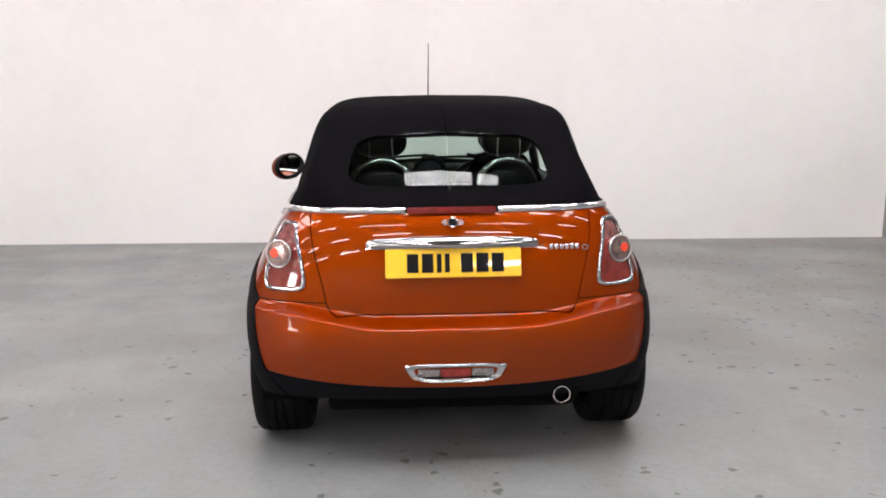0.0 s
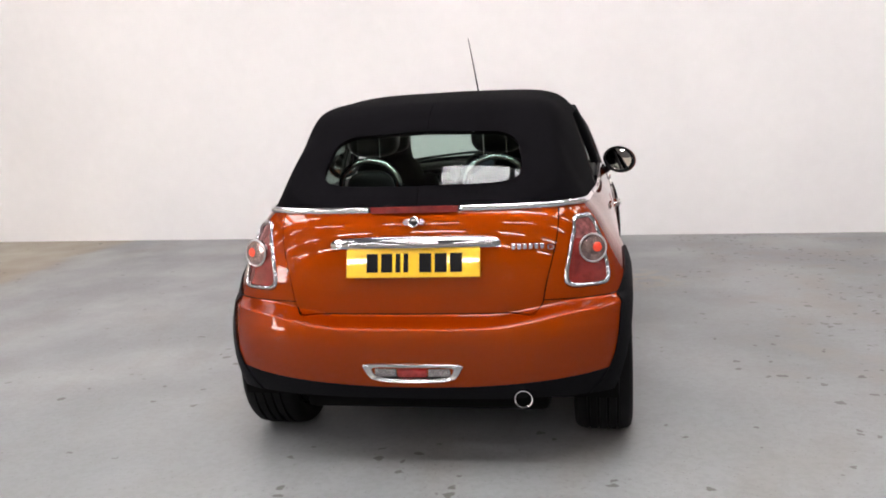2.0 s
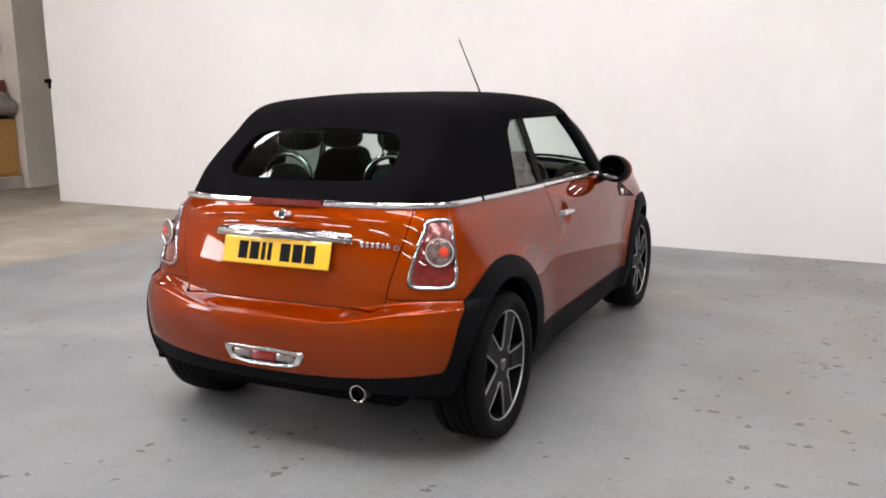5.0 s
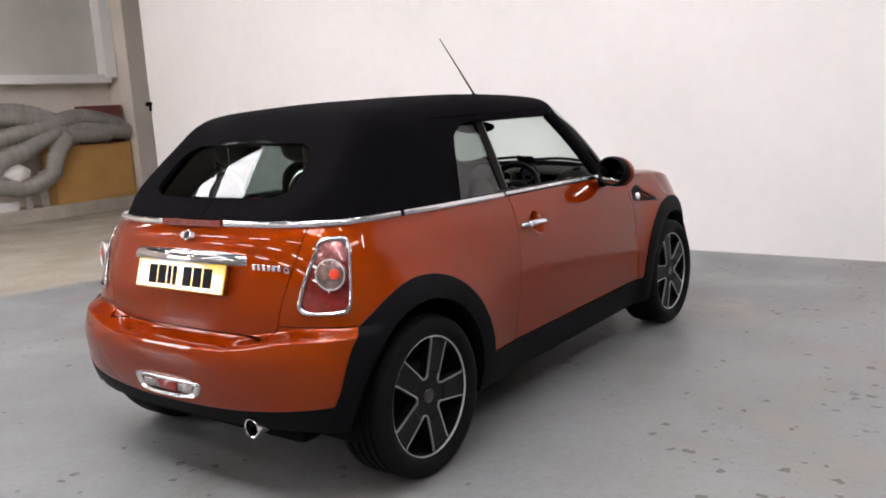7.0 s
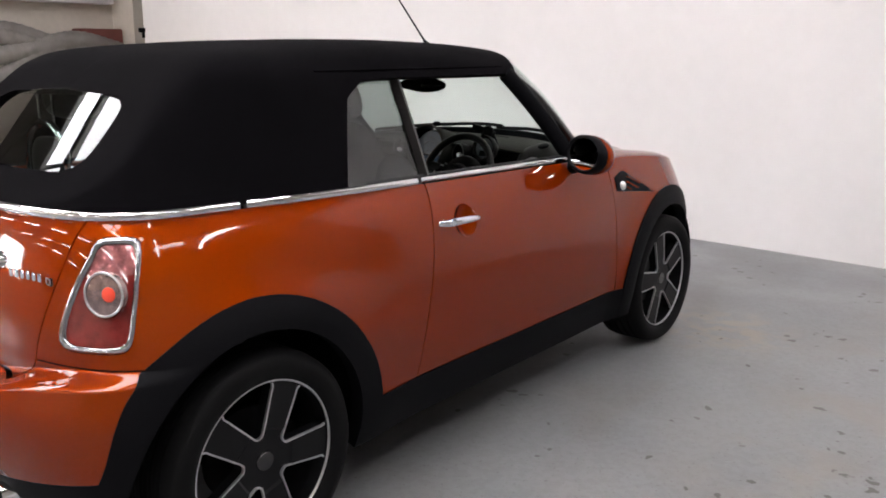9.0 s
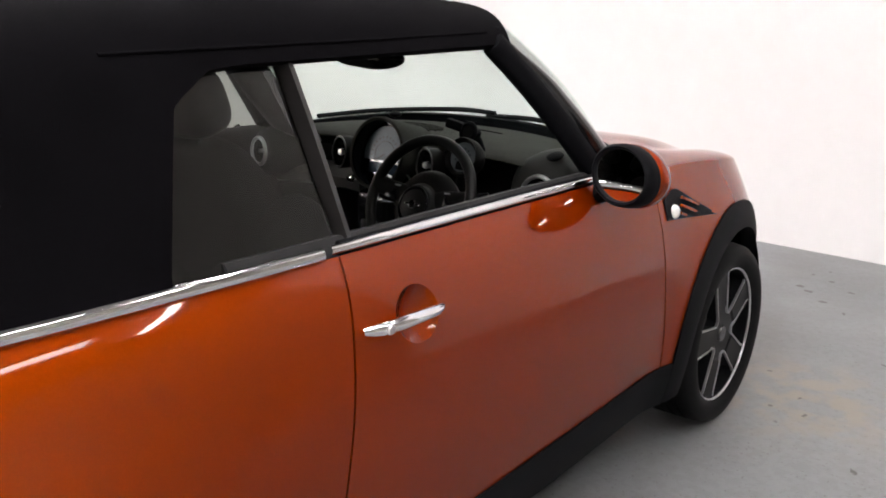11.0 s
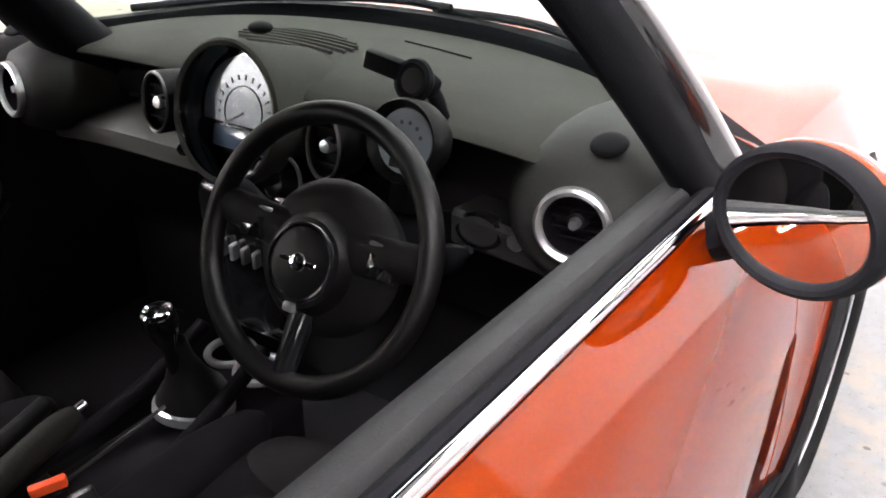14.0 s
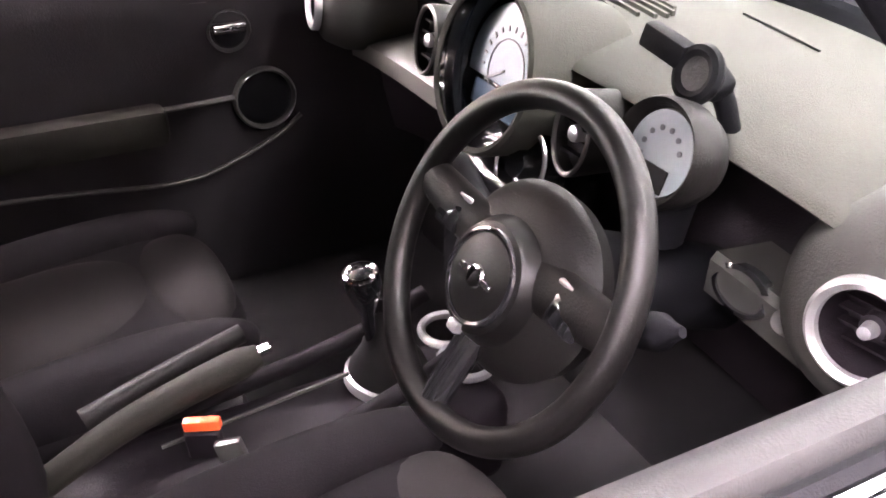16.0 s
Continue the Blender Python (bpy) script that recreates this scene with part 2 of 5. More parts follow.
def torus(bm, center, major, minor, m=None, seg=48, ring=12, squash=1.0):
    m = m or Matrix()
    pts = [[(m @ Vector(((major + minor * math.cos(2 * math.pi * j / ring)) * math.cos(2 * math.pi * i / seg),
                         (major + minor * math.cos(2 * math.pi * j / ring)) * math.sin(2 * math.pi * i / seg),
                         squash * minor * math.sin(2 * math.pi * j / ring)))) + Vector(center) for j in range(ring)] for i in range(seg)]
    vs = [[bm.verts.new(v) for v in r] for r in pts]
    for i in range(seg):
        for j in range(ring):
            a, b = (i + 1) % seg, (j + 1) % ring
            bm.faces.new((vs[i][j], vs[a][j], vs[a][b], vs[i][b]))
    return bm


def curve(xs, ys):
    """A smooth function through a few values."""
    line = smooth_line(list(zip(xs, ys)), 40 * len(xs))
    return lambda v: np.interp(v, line[:, 0], line[:, 1])


# ---- the room ----
def plain(name, bm, mat, label, category):
    return tagged(part(name, bm, mat, smooth=0), label, category, kind="structure")


WALL_TURN = Matrix.Rotation(math.atan2(-0.045, 1), 4, "Z")
LIFTED = (0.98, 2.80, -0.012)


def floor_material():
    """Grey floor paint with smears and flaked chips; bare beige concrete beyond a wavering edge."""
    m = material("grey_painted_floor", (0.36, 0.37, 0.375), 0.42, bump=0.15, bump_scale=50)
    nt = m.node_tree
    b, link, nodes = nt.nodes["Principled BSDF"], nt.links.new, nt.nodes
    co = nodes.new("ShaderNodeTexCoord").outputs["Object"]

    def tex(scale, detail=5, stretch=None):
        n = nodes.new("ShaderNodeTexNoise")
        n.inputs["Scale"].default_value, n.inputs["Detail"].default_value = scale, detail
        if stretch:
            mp = nodes.new("ShaderNodeMapping")
            mp.inputs["Scale"].default_value = stretch
            link(co, mp.inputs[0])
            link(mp.outputs[0], n.inputs["Vector"])
        else:
            link(co, n.inputs["Vector"])
        return n.outputs[0]

    def ramp(v, a, b_, lo=0.0, hi=1.0):
        n = nodes.new("ShaderNodeMapRange")
        n.interpolation_type = "SMOOTHSTEP"
        for k, x in zip(("From Min", "From Max", "To Min", "To Max"), (a, b_, lo, hi)):
            n.inputs[k].default_value = x
        link(v, n.inputs["Value"])
        return n.outputs[0]

    def math_node(op, a, c):
        n = nodes.new("ShaderNodeMath")
        n.operation = op
        for i_, v in enumerate((a, c)):
            if isinstance(v, (int, float)):
                n.inputs[i_].default_value = v
            else:
                link(v, n.inputs[i_])
        return n.outputs[0]

    def mix(f, a, c):
        n = nodes.new("ShaderNodeMix")
        n.data_type = "RGBA"
        link(f, n.inputs["Factor"])
        for k, v in ((6, a), (7, c)):
            if isinstance(v, tuple):
                n.inputs[k].default_value = (*v, 1)
            else:
                link(v, n.inputs[k])
        return n.outputs[2]

    base = mix(ramp(tex(0.9, 7), 0.35, 0.7), (0.182, 0.188, 0.195), (0.212, 0.216, 0.221))
    base = mix(ramp(tex(2.2, 6, (1.0, 0.45, 1.0)), 0.5, 0.72, 0, 0.36), base, (0.15, 0.13, 0.112))
    base = mix(ramp(tex(38.0, 3), 0.42, 0.62, 0, 0.16), base, (0.10, 0.098, 0.095))
    base = mix(ramp(tex(75.0, 2), 0.64, 0.72, 0, 0.5), base, (0.07, 0.064, 0.06))
    base = mix(ramp(tex(2.8, 8, (0.35, 1.3, 1.0)), 0.52, 0.7, 0, 0.16), base, (0.26, 0.262, 0.262))
    sep = nodes.new("ShaderNodeSeparateXYZ")
    link(co, sep.inputs[0])
    wander = math_node("MULTIPLY", tex(0.8, 4), 1.2)
    edge = math_node("ADD", sep.outputs["X"], wander)
    bare = ramp(edge, -4.0, -3.75, 1, 0)
    base = mix(bare, base, mix(ramp(tex(1.6, 6), 0.35, 0.7), (0.27, 0.235, 0.185), (0.34, 0.31, 0.26)))
    # flaked chips: sparse small cells, in drifts
    vor = nodes.new("ShaderNodeTexVoronoi")
    vor.inputs["Scale"].default_value = 17.0
    vor.inputs["Randomness"].default_value = 1.0
    wob = nodes.new("ShaderNodeVectorMath")
    wob.operation = "MULTIPLY_ADD"
    nz = nodes.new("ShaderNodeTexNoise")
    nz.inputs["Scale"].default_value = 22
    link(co, nz.inputs["Vector"])
    link(nz.outputs["Color"], wob.inputs[0])
    wob.inputs[1].default_value = (0.07, 0.05, 0)
    link(co, wob.inputs[2])
    link(wob.outputs[0], vor.inputs["Vector"])
    cell = nodes.new("ShaderNodeSeparateXYZ")
    link(vor.outputs["Color"], cell.inputs[0])
    drift = ramp(tex(0.7, 3), 0.42, 0.64, 0.02, 0.22)
    near = math_node("MULTIPLY", ramp(sep.outputs["Y"], -0.4, 1.2, 0, 0.5), ramp(sep.outputs["X"], 1.15, 2.0, 0, 1))
    drift = math_node("ADD", drift, math_node("MULTIPLY", near, ramp(tex(1.6, 4), 0.36, 0.58, 0.3, 1.3)))
    # a chalky brown patch where the coating has lifted beside the front wheel
    away = nodes.new("ShaderNodeVectorMath")
    away.operation = "DISTANCE"
    link(co, away.inputs[0])
    away.inputs[1].default_value = LIFTED
    lifted = math_node("MULTIPLY", ramp(away.outputs["Value"], 0.12, 0.5, 1, 0), ramp(tex(9.0, 6), 0.42, 0.62))
    drift = math_node("ADD", drift, math_node("MULTIPLY", lifted, 0.35))
    size = math_node("MULTIPLY", cell.outputs["Y"], 0.34)
    chip = math_node("MULTIPLY", math_node("LESS_THAN", cell.outputs["X"], drift), ramp(math_node("SUBTRACT", vor.outputs["Distance"], size), -0.03, 0.05, 1, 0))
    smudge = math_node("MULTIPLY", ramp(tex(2.6, 9), 0.42, 0.66), ramp(near, 0.0, 0.4, 0.1, 0.62))
    base = mix(smudge, base, (0.232, 0.208, 0.187))
    base = mix(math_node("MULTIPLY", lifted, 0.8), base, (0.25, 0.212, 0.172))
    base = mix(math_node("MULTIPLY", chip, 0.85), base, (0.062, 0.054, 0.05))
    link(base, b.inputs["Base Color"])
    link(math_node("ADD", ramp(tex(1.3, 6), 0.3, 0.7, 0.3, 0.5), math_node("MULTIPLY", bare, 0.25)), b.inputs["Roughness"])
    return m


FLOORMAT = floor_material()
BACKWALL = material("beige_block_wall", (0.72, 0.66, 0.585), 0.75, noise_scale=1.0, vary=0.12, bump=0.4, bump_scale=40)


def panel_wall():
    """Dull wall lining in large staggered panels with dark joints."""
    m = material("dull_grey_brown_panels", (0.3, 0.285, 0.265), 0.8, bump=0.2, bump_scale=25)
    nt = m.node_tree
    co, sep, com, brick = (nt.nodes.new(k) for k in ("ShaderNodeTexCoord", "ShaderNodeSeparateXYZ", "ShaderNodeCombineXYZ", "ShaderNodeTexBrick"))
    nt.links.new(co.outputs["Object"], sep.inputs[0])
    nt.links.new(sep.outputs["Y"], com.inputs["X"])
    nt.links.new(sep.outputs["Z"], com.inputs["Y"])
    nt.links.new(com.outputs[0], brick.inputs["Vector"])
    brick.inputs["Scale"].default_value = 1.0
    brick.inputs["Brick Width"].default_value = 1.8
    brick.inputs["Row Height"].default_value = 0.7
    brick.inputs["Mortar Size"].default_value = 0.02
    brick.inputs["Color1"].default_value = (0.36, 0.34, 0.31, 1)
    brick.inputs["Color2"].default_value = (0.24, 0.23, 0.215, 1)
    brick.inputs["Mortar"].default_value = (0.09, 0.085, 0.08, 1)
    nt.links.new(brick.outputs["Color"], nt.nodes["Principled BSDF"].inputs["Base Color"])
    return m


CEIL = material("grey_ceiling_sheet", (0.14, 0.137, 0.134), 0.6, noise_scale=1.0, vary=0.05)

bm = bmesh.new()
box(bm, -10.4, -16.0, -0.2, 8.0, 9.0, -0.012)
plain("floor", bm, FLOORMAT, "grey painted concrete workshop floor with specks and stains", "floor")
bm = bmesh.new()
box(bm, -7.9, 0, -0.1, 4.7, 0.25, 5.2, m=Matrix.Translation((0.0, 4.77, 0)) @ WALL_TURN)
plain("wall_north", bm, WHITE, "plain white painted wall behind the car", "wall")
# out of view; added dull to dim its reflection in the quarter glass
bm = bmesh.new()
box(bm, 4.7, 0, -0.1, 9.0, 0.25, 5.2, m=Matrix.Translation((0.0, 4.77, 0)) @ WALL_TURN)
plain("wall_corner", bm, material("dull_grey_unseen_wall", (0.27, 0.255, 0.24), 0.8, noise_scale=0.8, vary=0.12, bump=0.2, bump_scale=25), "unseen dull grey wall stretch, added to keep reflections dim", "wall")
bm = bmesh.new()
box(bm, 7.0, -16.0, -0.1, 7.25, 6.0, 5.2)
plain("wall_east", bm, panel_wall(), "dull grey-brown panelled side wall", "wall")
bm = bmesh.new()
for y0, y1, z0, z1 in ((-16.2, -9.9, -0.1, 5.2), (-9.9, -7.2, -0.1, 1.7), (-9.9, -7.2, 3.6, 5.2), (-7.2, 9.0, -0.1, 5.2)):
    box(bm, -10.6, y0, z0, -10.4, y1, z1)
plain("wall_west", bm, BACKWALL, "beige blockwork wall of the workshop", "wall")
bm = bmesh.new()
box(bm, -10.6, 8.8, -0.1, 7.5, 9.0, 5.2)
plain("wall_far", bm, BACKWALL, "beige wall closing the recess", "wall")
bm = bmesh.new()
box(bm, -10.6, -16.2, -0.1, 7.25, -16.0, 5.2)
plain("wall_south", bm, BACKWALL, "beige workshop wall", "wall")
DAY = material("bright_daylight", (0.97, 0.98, 1.0), 0.5, glow=DAY_GLOW)
bm = bmesh.new()
box(bm, -12.4, -11.5, -0.2, -12.3, -4.5, 4.2)
plain("backdrop", bm, DAY, "bright overcast daylight outside the high window", "backdrop")
ROOF = [((x0, x1), (-2.6, -0.27)) for x0, x1 in ((-0.5, 0.67), (0.75, 1.15), (2.9, 3.4))]
ROOF += [((-6.3, -5.35), (-2.6, -0.1)), ((-5.15, -3.85), (-2.6, -0.1)), ((4.4, 4.9), (0.3, 2.6))]
bm = bmesh.new()
ys_ = sorted({-16.2, 9.0} | {v for _, r in ROOF for v in r})
xs_ = sorted({-10.6, 8.0} | {v for r, _ in ROOF for v in r})
for a, b_ in zip(ys_, ys_[1:]):
    for c, d_ in zip(xs_, xs_[1:]):
        if not any(p[0] <= c and d_ <= p[1] and q[0] <= a and b_ <= q[1] for p, q in ROOF):
            box(bm, c, a, 5.2, d_, b_, 5.4)
plain("ceiling", bm, CEIL, "pale sheeted workshop ceiling with rooflights", "ceiling")
n_roof = 0
for (x0, x1), (y0, y1) in ROOF:
    n_roof += 1
    bm = bmesh.new()
    box(bm, x0, y0, 5.36, x1, y1, 5.38)
    pane = plain(f"window_{n_roof}", bm, DAY, "translucent rooflight bright with daylight", "rooflight")
    bm = bmesh.new()
    ym = (y0 + y1) / 2 - 0.4
    box(bm, x0, ym - 0.03, 5.25, x1, ym + 0.03, 5.33)
    part("glazing_bar", bm, CEIL, pane)

TUBE = material("lit_tube", (1.0, 0.955, 0.95), 0.5, glow=TUBE_GLOW)
TRAY = material("white_enamel", (0.75, 0.75, 0.74), 0.4)


def strip_light():
    e = empty("strip_light")
    bm = bmesh.new()
    box(bm, -0.75, -0.06, 0.0, 0.75, 0.06, 0.07, 0.01)
    part("housing", bm, TRAY, e)
    bm = bmesh.new()
    box(bm, -0.73, -0.06, -0.05, 0.73, 0.06, -0.004, 0.02, 3)
    part("diffuser", bm, TUBE, e, "glowing white diffuser")
    return tagged(e, "white fluorescent strip light with a long diffuser", "strip light", "ceiling lights")


first = None
for y in (-10.8, -8.0, -5.0, -2.2, 0.6, 3.2):
    # the westmost column is added, unseen, to brighten the west wall
    for x in (-9.4, -6.7, -3.9, -1.2, 1.6, 4.4):
        if y > 0 and x < -9 or y == 0.6 and x < -6:
            continue
        m = pose(x, y, 5.13)
        if first is None:
            first = strip_light()
            first.matrix_basis = m
        else:
            copy_thing(first, m)


# ---- the car: outer skin ----
# x to its right, y ahead from the rear axle, z up; right-hand drive
AXLE = 2.467
car = empty("car")
tagged(car, "orange metallic two-door convertible with a raised black canvas roof", "car")

half_width = curve((0.15, 0.25, 0.35, 0.5, 0.65, 0.75, 0.85, 0.92, 0.97, 1.02), (0.74, 0.772, 0.792, 0.803, 0.800, 0.787, 0.761, 0.730, 0.696, 0.648))
rear_line = curve((0.15, 0.22, 0.3, 0.4, 0.5, 0.56, 0.62), (-0.46, -0.51, -0.555, -0.59, -0.605, -0.600, -0.588))
boot_line = curve((0.58, 0.65, 0.72, 0.8, 0.9, 0.96, 1.02), (-0.497, -0.492, -0.484, -0.468, -0.44, -0.415, -0.37))
front_line = curve((0.15, 0.3, 0.5, 0.65, 0.8, 0.95, 1.02), (2.98, 3.08, 3.11, 3.1, 3.04, 2.9, 2.8))
belt = curve((-0.6, 0.04, 0.775, 1.65, 1.95, 2.25, 2.6, 2.9, 3.12), (0.993, 0.976, 0.962, 0.946, 0.932, 0.912, 0.872, 0.805, 0.69))


def ease(a, b, v):
    t = np.clip((v - a) / (b - a), 0, 1)
    return t * t * (3 - 2 * t)


def swell(y, z):
    """Plan bulge of the sides, widest at the doors, more so towards the belt."""
    return 1 - (0.015 + 0.014 * ease(0.7, 1.0, z)) * np.clip((0.9 - y) / 0.95, 0, 1.3) ** 2 - 0.035 * np.clip((y - 1.5) / 1.0, 0, 1.6) ** 2


def flare(y, z):
    """Swelling of the skin round the wheel arches."""
    out = 0
    for yc in (0.0, AXLE):
        r = np.hypot(y - yc, z - 0.31)
        out = out + 0.038 * np.exp(-((r - 0.38) / 0.12) ** 2) * ease(1.0, 0.75, z)
    return out


def tail(x, z):
    """Rearmost line with the bumper's shelf, which lies lower under the boot lid."""
    step = 0.597 + 0.046 * ease(0.28, 0.68, np.abs(x))
    k = ease(step - 0.028, step + 0.006, z)
    return (1 - k) * np.where(z > 0.56, -0.600 + (z - 0.56) * 0.35, rear_line(z)) + k * boot_line(z)


def outline(v, n):
    """The plan line of the skin at the level v (0 sill, 1 belt), from the tail's middle along the right side to the nose."""
    z0 = 0.17
    zr = z0 + v * (belt(-0.3) - z0)
    w, yc = half_width(zr), 0.1
    xs = np.linspace(0, 0.93, 160) * w
    yr = tail(xs, np.full_like(xs, zr))
    k = 1 - (xs / w) ** 2.5
    y1 = yc - (yc - yr) * k ** (1 / 7.1)
    ye = np.linspace(y1[-1], yc, 120)[1:]
    yrl = tail(np.array([w * 0.95]), np.array([zr]))[0]
    a = np.clip((yc - ye) / (yc - yrl), 0, 1)
    x2 = w * (1 - a ** 7.1) ** (1 / 2.5)
    ymid = np.linspace(yc, 2.1, 260)[1:]
    zm = z0 + v * (belt(ymid) - z0)
    x3 = half_width(zm)
    th = np.linspace(0, 1, 240)[1:]
    yf = np.concatenate([2.1 + th * 0.78])
    zf = z0 + v * (belt(yf) - z0)
    end = front_line(zf)
    b = np.clip((yf - 2.1) / (end - 2.1), 0, 1)
    x4 = half_width(zf) * (1 - b ** 5.0) ** (1 / 2.5)
    xs5 = np.linspace(x4[-1], 0, 60)[1:]
    zfe = z0 + v * (belt(3.0) - z0)
    e5 = front_line(zfe)
    y5 = 2.1 + (e5 - 2.1) * (1 - np.clip(xs5 / half_width(zfe), 0, 1) ** 2.5) ** (1 / 5.0)
    x = np.concatenate([xs, x2, x3, x4, xs5])
    y = np.concatenate([y1, ye, ymid, yf, y5])
    z = z0 + v * (belt(np.clip(y, -0.3, 3.0)) - z0)
    x = x * swell(y, z) + flare(y, z) * ease(0.5, 0.75, x)
    s = np.concatenate([[0], np.cumsum(np.hypot(np.diff(x), np.diff(y)))])
    q = np.linspace(0, 1, n)
    line = np.stack([np.interp(q * s[-1], s, x), np.interp(q * s[-1], s, y), np.interp(q * s[-1], s, z)], 1)
    k = ease(-0.12, 0.02, line[:, 1]) * ease(0.75, 0.5, line[:, 1])
    for _ in range(160):
        line[1:-1, 0] += 0.5 * k[1:-1] * (0.5 * (line[:-2, 0] + line[2:, 0]) - line[1:-1, 0])
    return line


levels = np.unique(np.concatenate([np.linspace(0, 1, 64), np.linspace(0.49, 0.63, 44)]))
skin = sheet(np.stack([outline(v, 420) for v in levels]))
top_line = outline(1.0, 420)


def wheel_cut(r):
    return lambda x, y, z: np.minimum(np.hypot(y + 0.03, z - 0.302), np.hypot(y - AXLE, z - 0.302) + 0.006) - r + np.where(np.abs(x) < 0.5, 1.0, 0.0)


# dark inner shell behind all seams
inner = split(raised(skin, -0.03), wheel_cut(0.42))[1]
inner = split(inner, lambda x, y, z: z - np.where(y < 0, 0.29, 0.22))[1]
shell("inner_shell", both(inner), DARK, car, lip=0)

rest = split(skin, wheel_cut(0.376))[1]
arches, rest = split(rest, lambda x, y, z: wheel_cut(0.463)(x, y, z) + 0.030 * ease(-0.1, -0.4, y) * ease(0.62, 0.4, z))


def sill_line(x, y, z):
    """Upper edge of the black lower trim: low sills between the wheels, higher behind and ahead."""
    back = 0.338 + 0.095 * np.clip(np.abs(x), 0, 0.8) ** 2
    edge = np.where(y < 0, back, np.where(y > AXLE, 0.36, 0.350))
    return z - edge


arch_mid = lambda x, y, z: y - 1.2
r_arch, f_arch = split(arches, arch_mid)
skirt, paint = split(rest, sill_line)
skirt = split(skirt, lambda x, y, z: z - np.where(y < 0, 0.285, 0.205))[1]
arch_low = lambda x, y, z: z - np.where(y < 0, 0.29, np.where(y > AXLE, 0.26, 0.205))
r_arch, f_arch = split(r_arch, arch_low)[1], split(f_arch, arch_low)[1]
for nm, s in (("rear_wheel_arch_trim", r_arch), ("front_wheel_arch_trim", f_arch)):
    for side in (s, mirrored(s)):
        shell(nm, raised(side, 0.007), PLASTIC, car, "black plastic wheel arch trim", 0.05)
skirt_r, skirt_f = split(skirt, lambda x, y, z: y - 0.1)
sill, chin = split(skirt_f, lambda x, y, z: y - 2.3)
shell("rear_valance", both(skirt_r), PLASTIC, car, "black plastic lower bumper")
shell("front_valance", both(chin), PLASTIC, car)
for s in (sill, mirrored(sill)):
    shell("sill_trim", raised(s, 0.006), PLASTIC, car, "black plastic sill")

# boot lid, rear bumper, tail lamps, quarter panels, doors and wings out of the painted skin
rear, ahead = gap(paint, lambda x, y, z: y - (0.752 + 0.24 * (z - 0.9)))
door_s, wing = gap(ahead, lambda x, y, z: y - (1.952 - 0.02 * (z - 0.6)))


def boot_edge(x, y, z):
    ax = np.abs(x)
    side = ax - (0.487 + 0.062 * ease(0.6, 0.95, z))
    low = 0.606 - z
    r = 0.05
    return np.where((side > -r) & (low > -r), np.hypot(side + r, low + r) - r, np.maximum(side, low))


boot, rear = gap(split(rear, lambda x, y, z: y - 0.1)[0], boot_edge, 0.0022)[0], split(rear, lambda x, y, z: np.where(y < 0.1, boot_edge(x, y, z), 1.0) - 0.0022)[1]
bumper, quarter = gap(rear, lambda x, y, z: np.where(y < 0.0, z - 0.650, z + 1.0), 0.002)
bumper = split(bumper, lambda x, y, z: y - 0.0)[0]


def lamp_edge(grow):
    def f(x, y, z):
        k = np.clip((z - 0.69) / 0.25, -0.3, 1.3)
        xc, hx = 0.658 + 0.030 * k, 0.098 - 0.018 * k
        along = np.abs(x) + 0.9 * np.clip(y + 0.36, 0, 1)
        return (np.abs((along - xc) / (hx + grow)) ** 5 + np.abs((z - 0.820) / (0.129 + grow)) ** 5) - 1
    return f


LAMPRING = material("lamp_chrome", (0.52, 0.52, 0.53), 0.16, 1.0)
lamp_zone, quarter = split(quarter, lambda x, y, z: np.where(y < -0.12, lamp_edge(0.004)(x, y, z), 1.0 + 0 * x))
lamp_all = split(lamp_zone, lamp_edge(0.002))[0]
lens_s, ring_s = split(lamp_all, lamp_edge(-0.011))



def rounded_ring(s):
    """Swells the lamp's surround into a round bead."""
    P, N, F = s
    outer, inner, h = lamp_edge(0.002), lamp_edge(-0.011), 1e-4
    f = lambda q: outer(q[:, 0], q[:, 1], q[:, 2])
    lo, li = f(P), inner(P[:, 0], P[:, 1], P[:, 2])
    u = np.clip(-lo / np.maximum(li - lo, 1e-6), 0, 1)
    g = np.stack([f(P + h * e) - f(P - h * e) for e in np.eye(3)], 1)
    g -= N * (g * N).sum(1, keepdims=True)
    g /= np.maximum(np.linalg.norm(g, axis=1, keepdims=True), 1e-9)
    M = N + g * (1 - 2 * u)[:, None] * 1.1
    return P + N * (0.002 + 0.032 * u * (1 - u))[:, None], M / np.linalg.norm(M, axis=1, keepdims=True), F


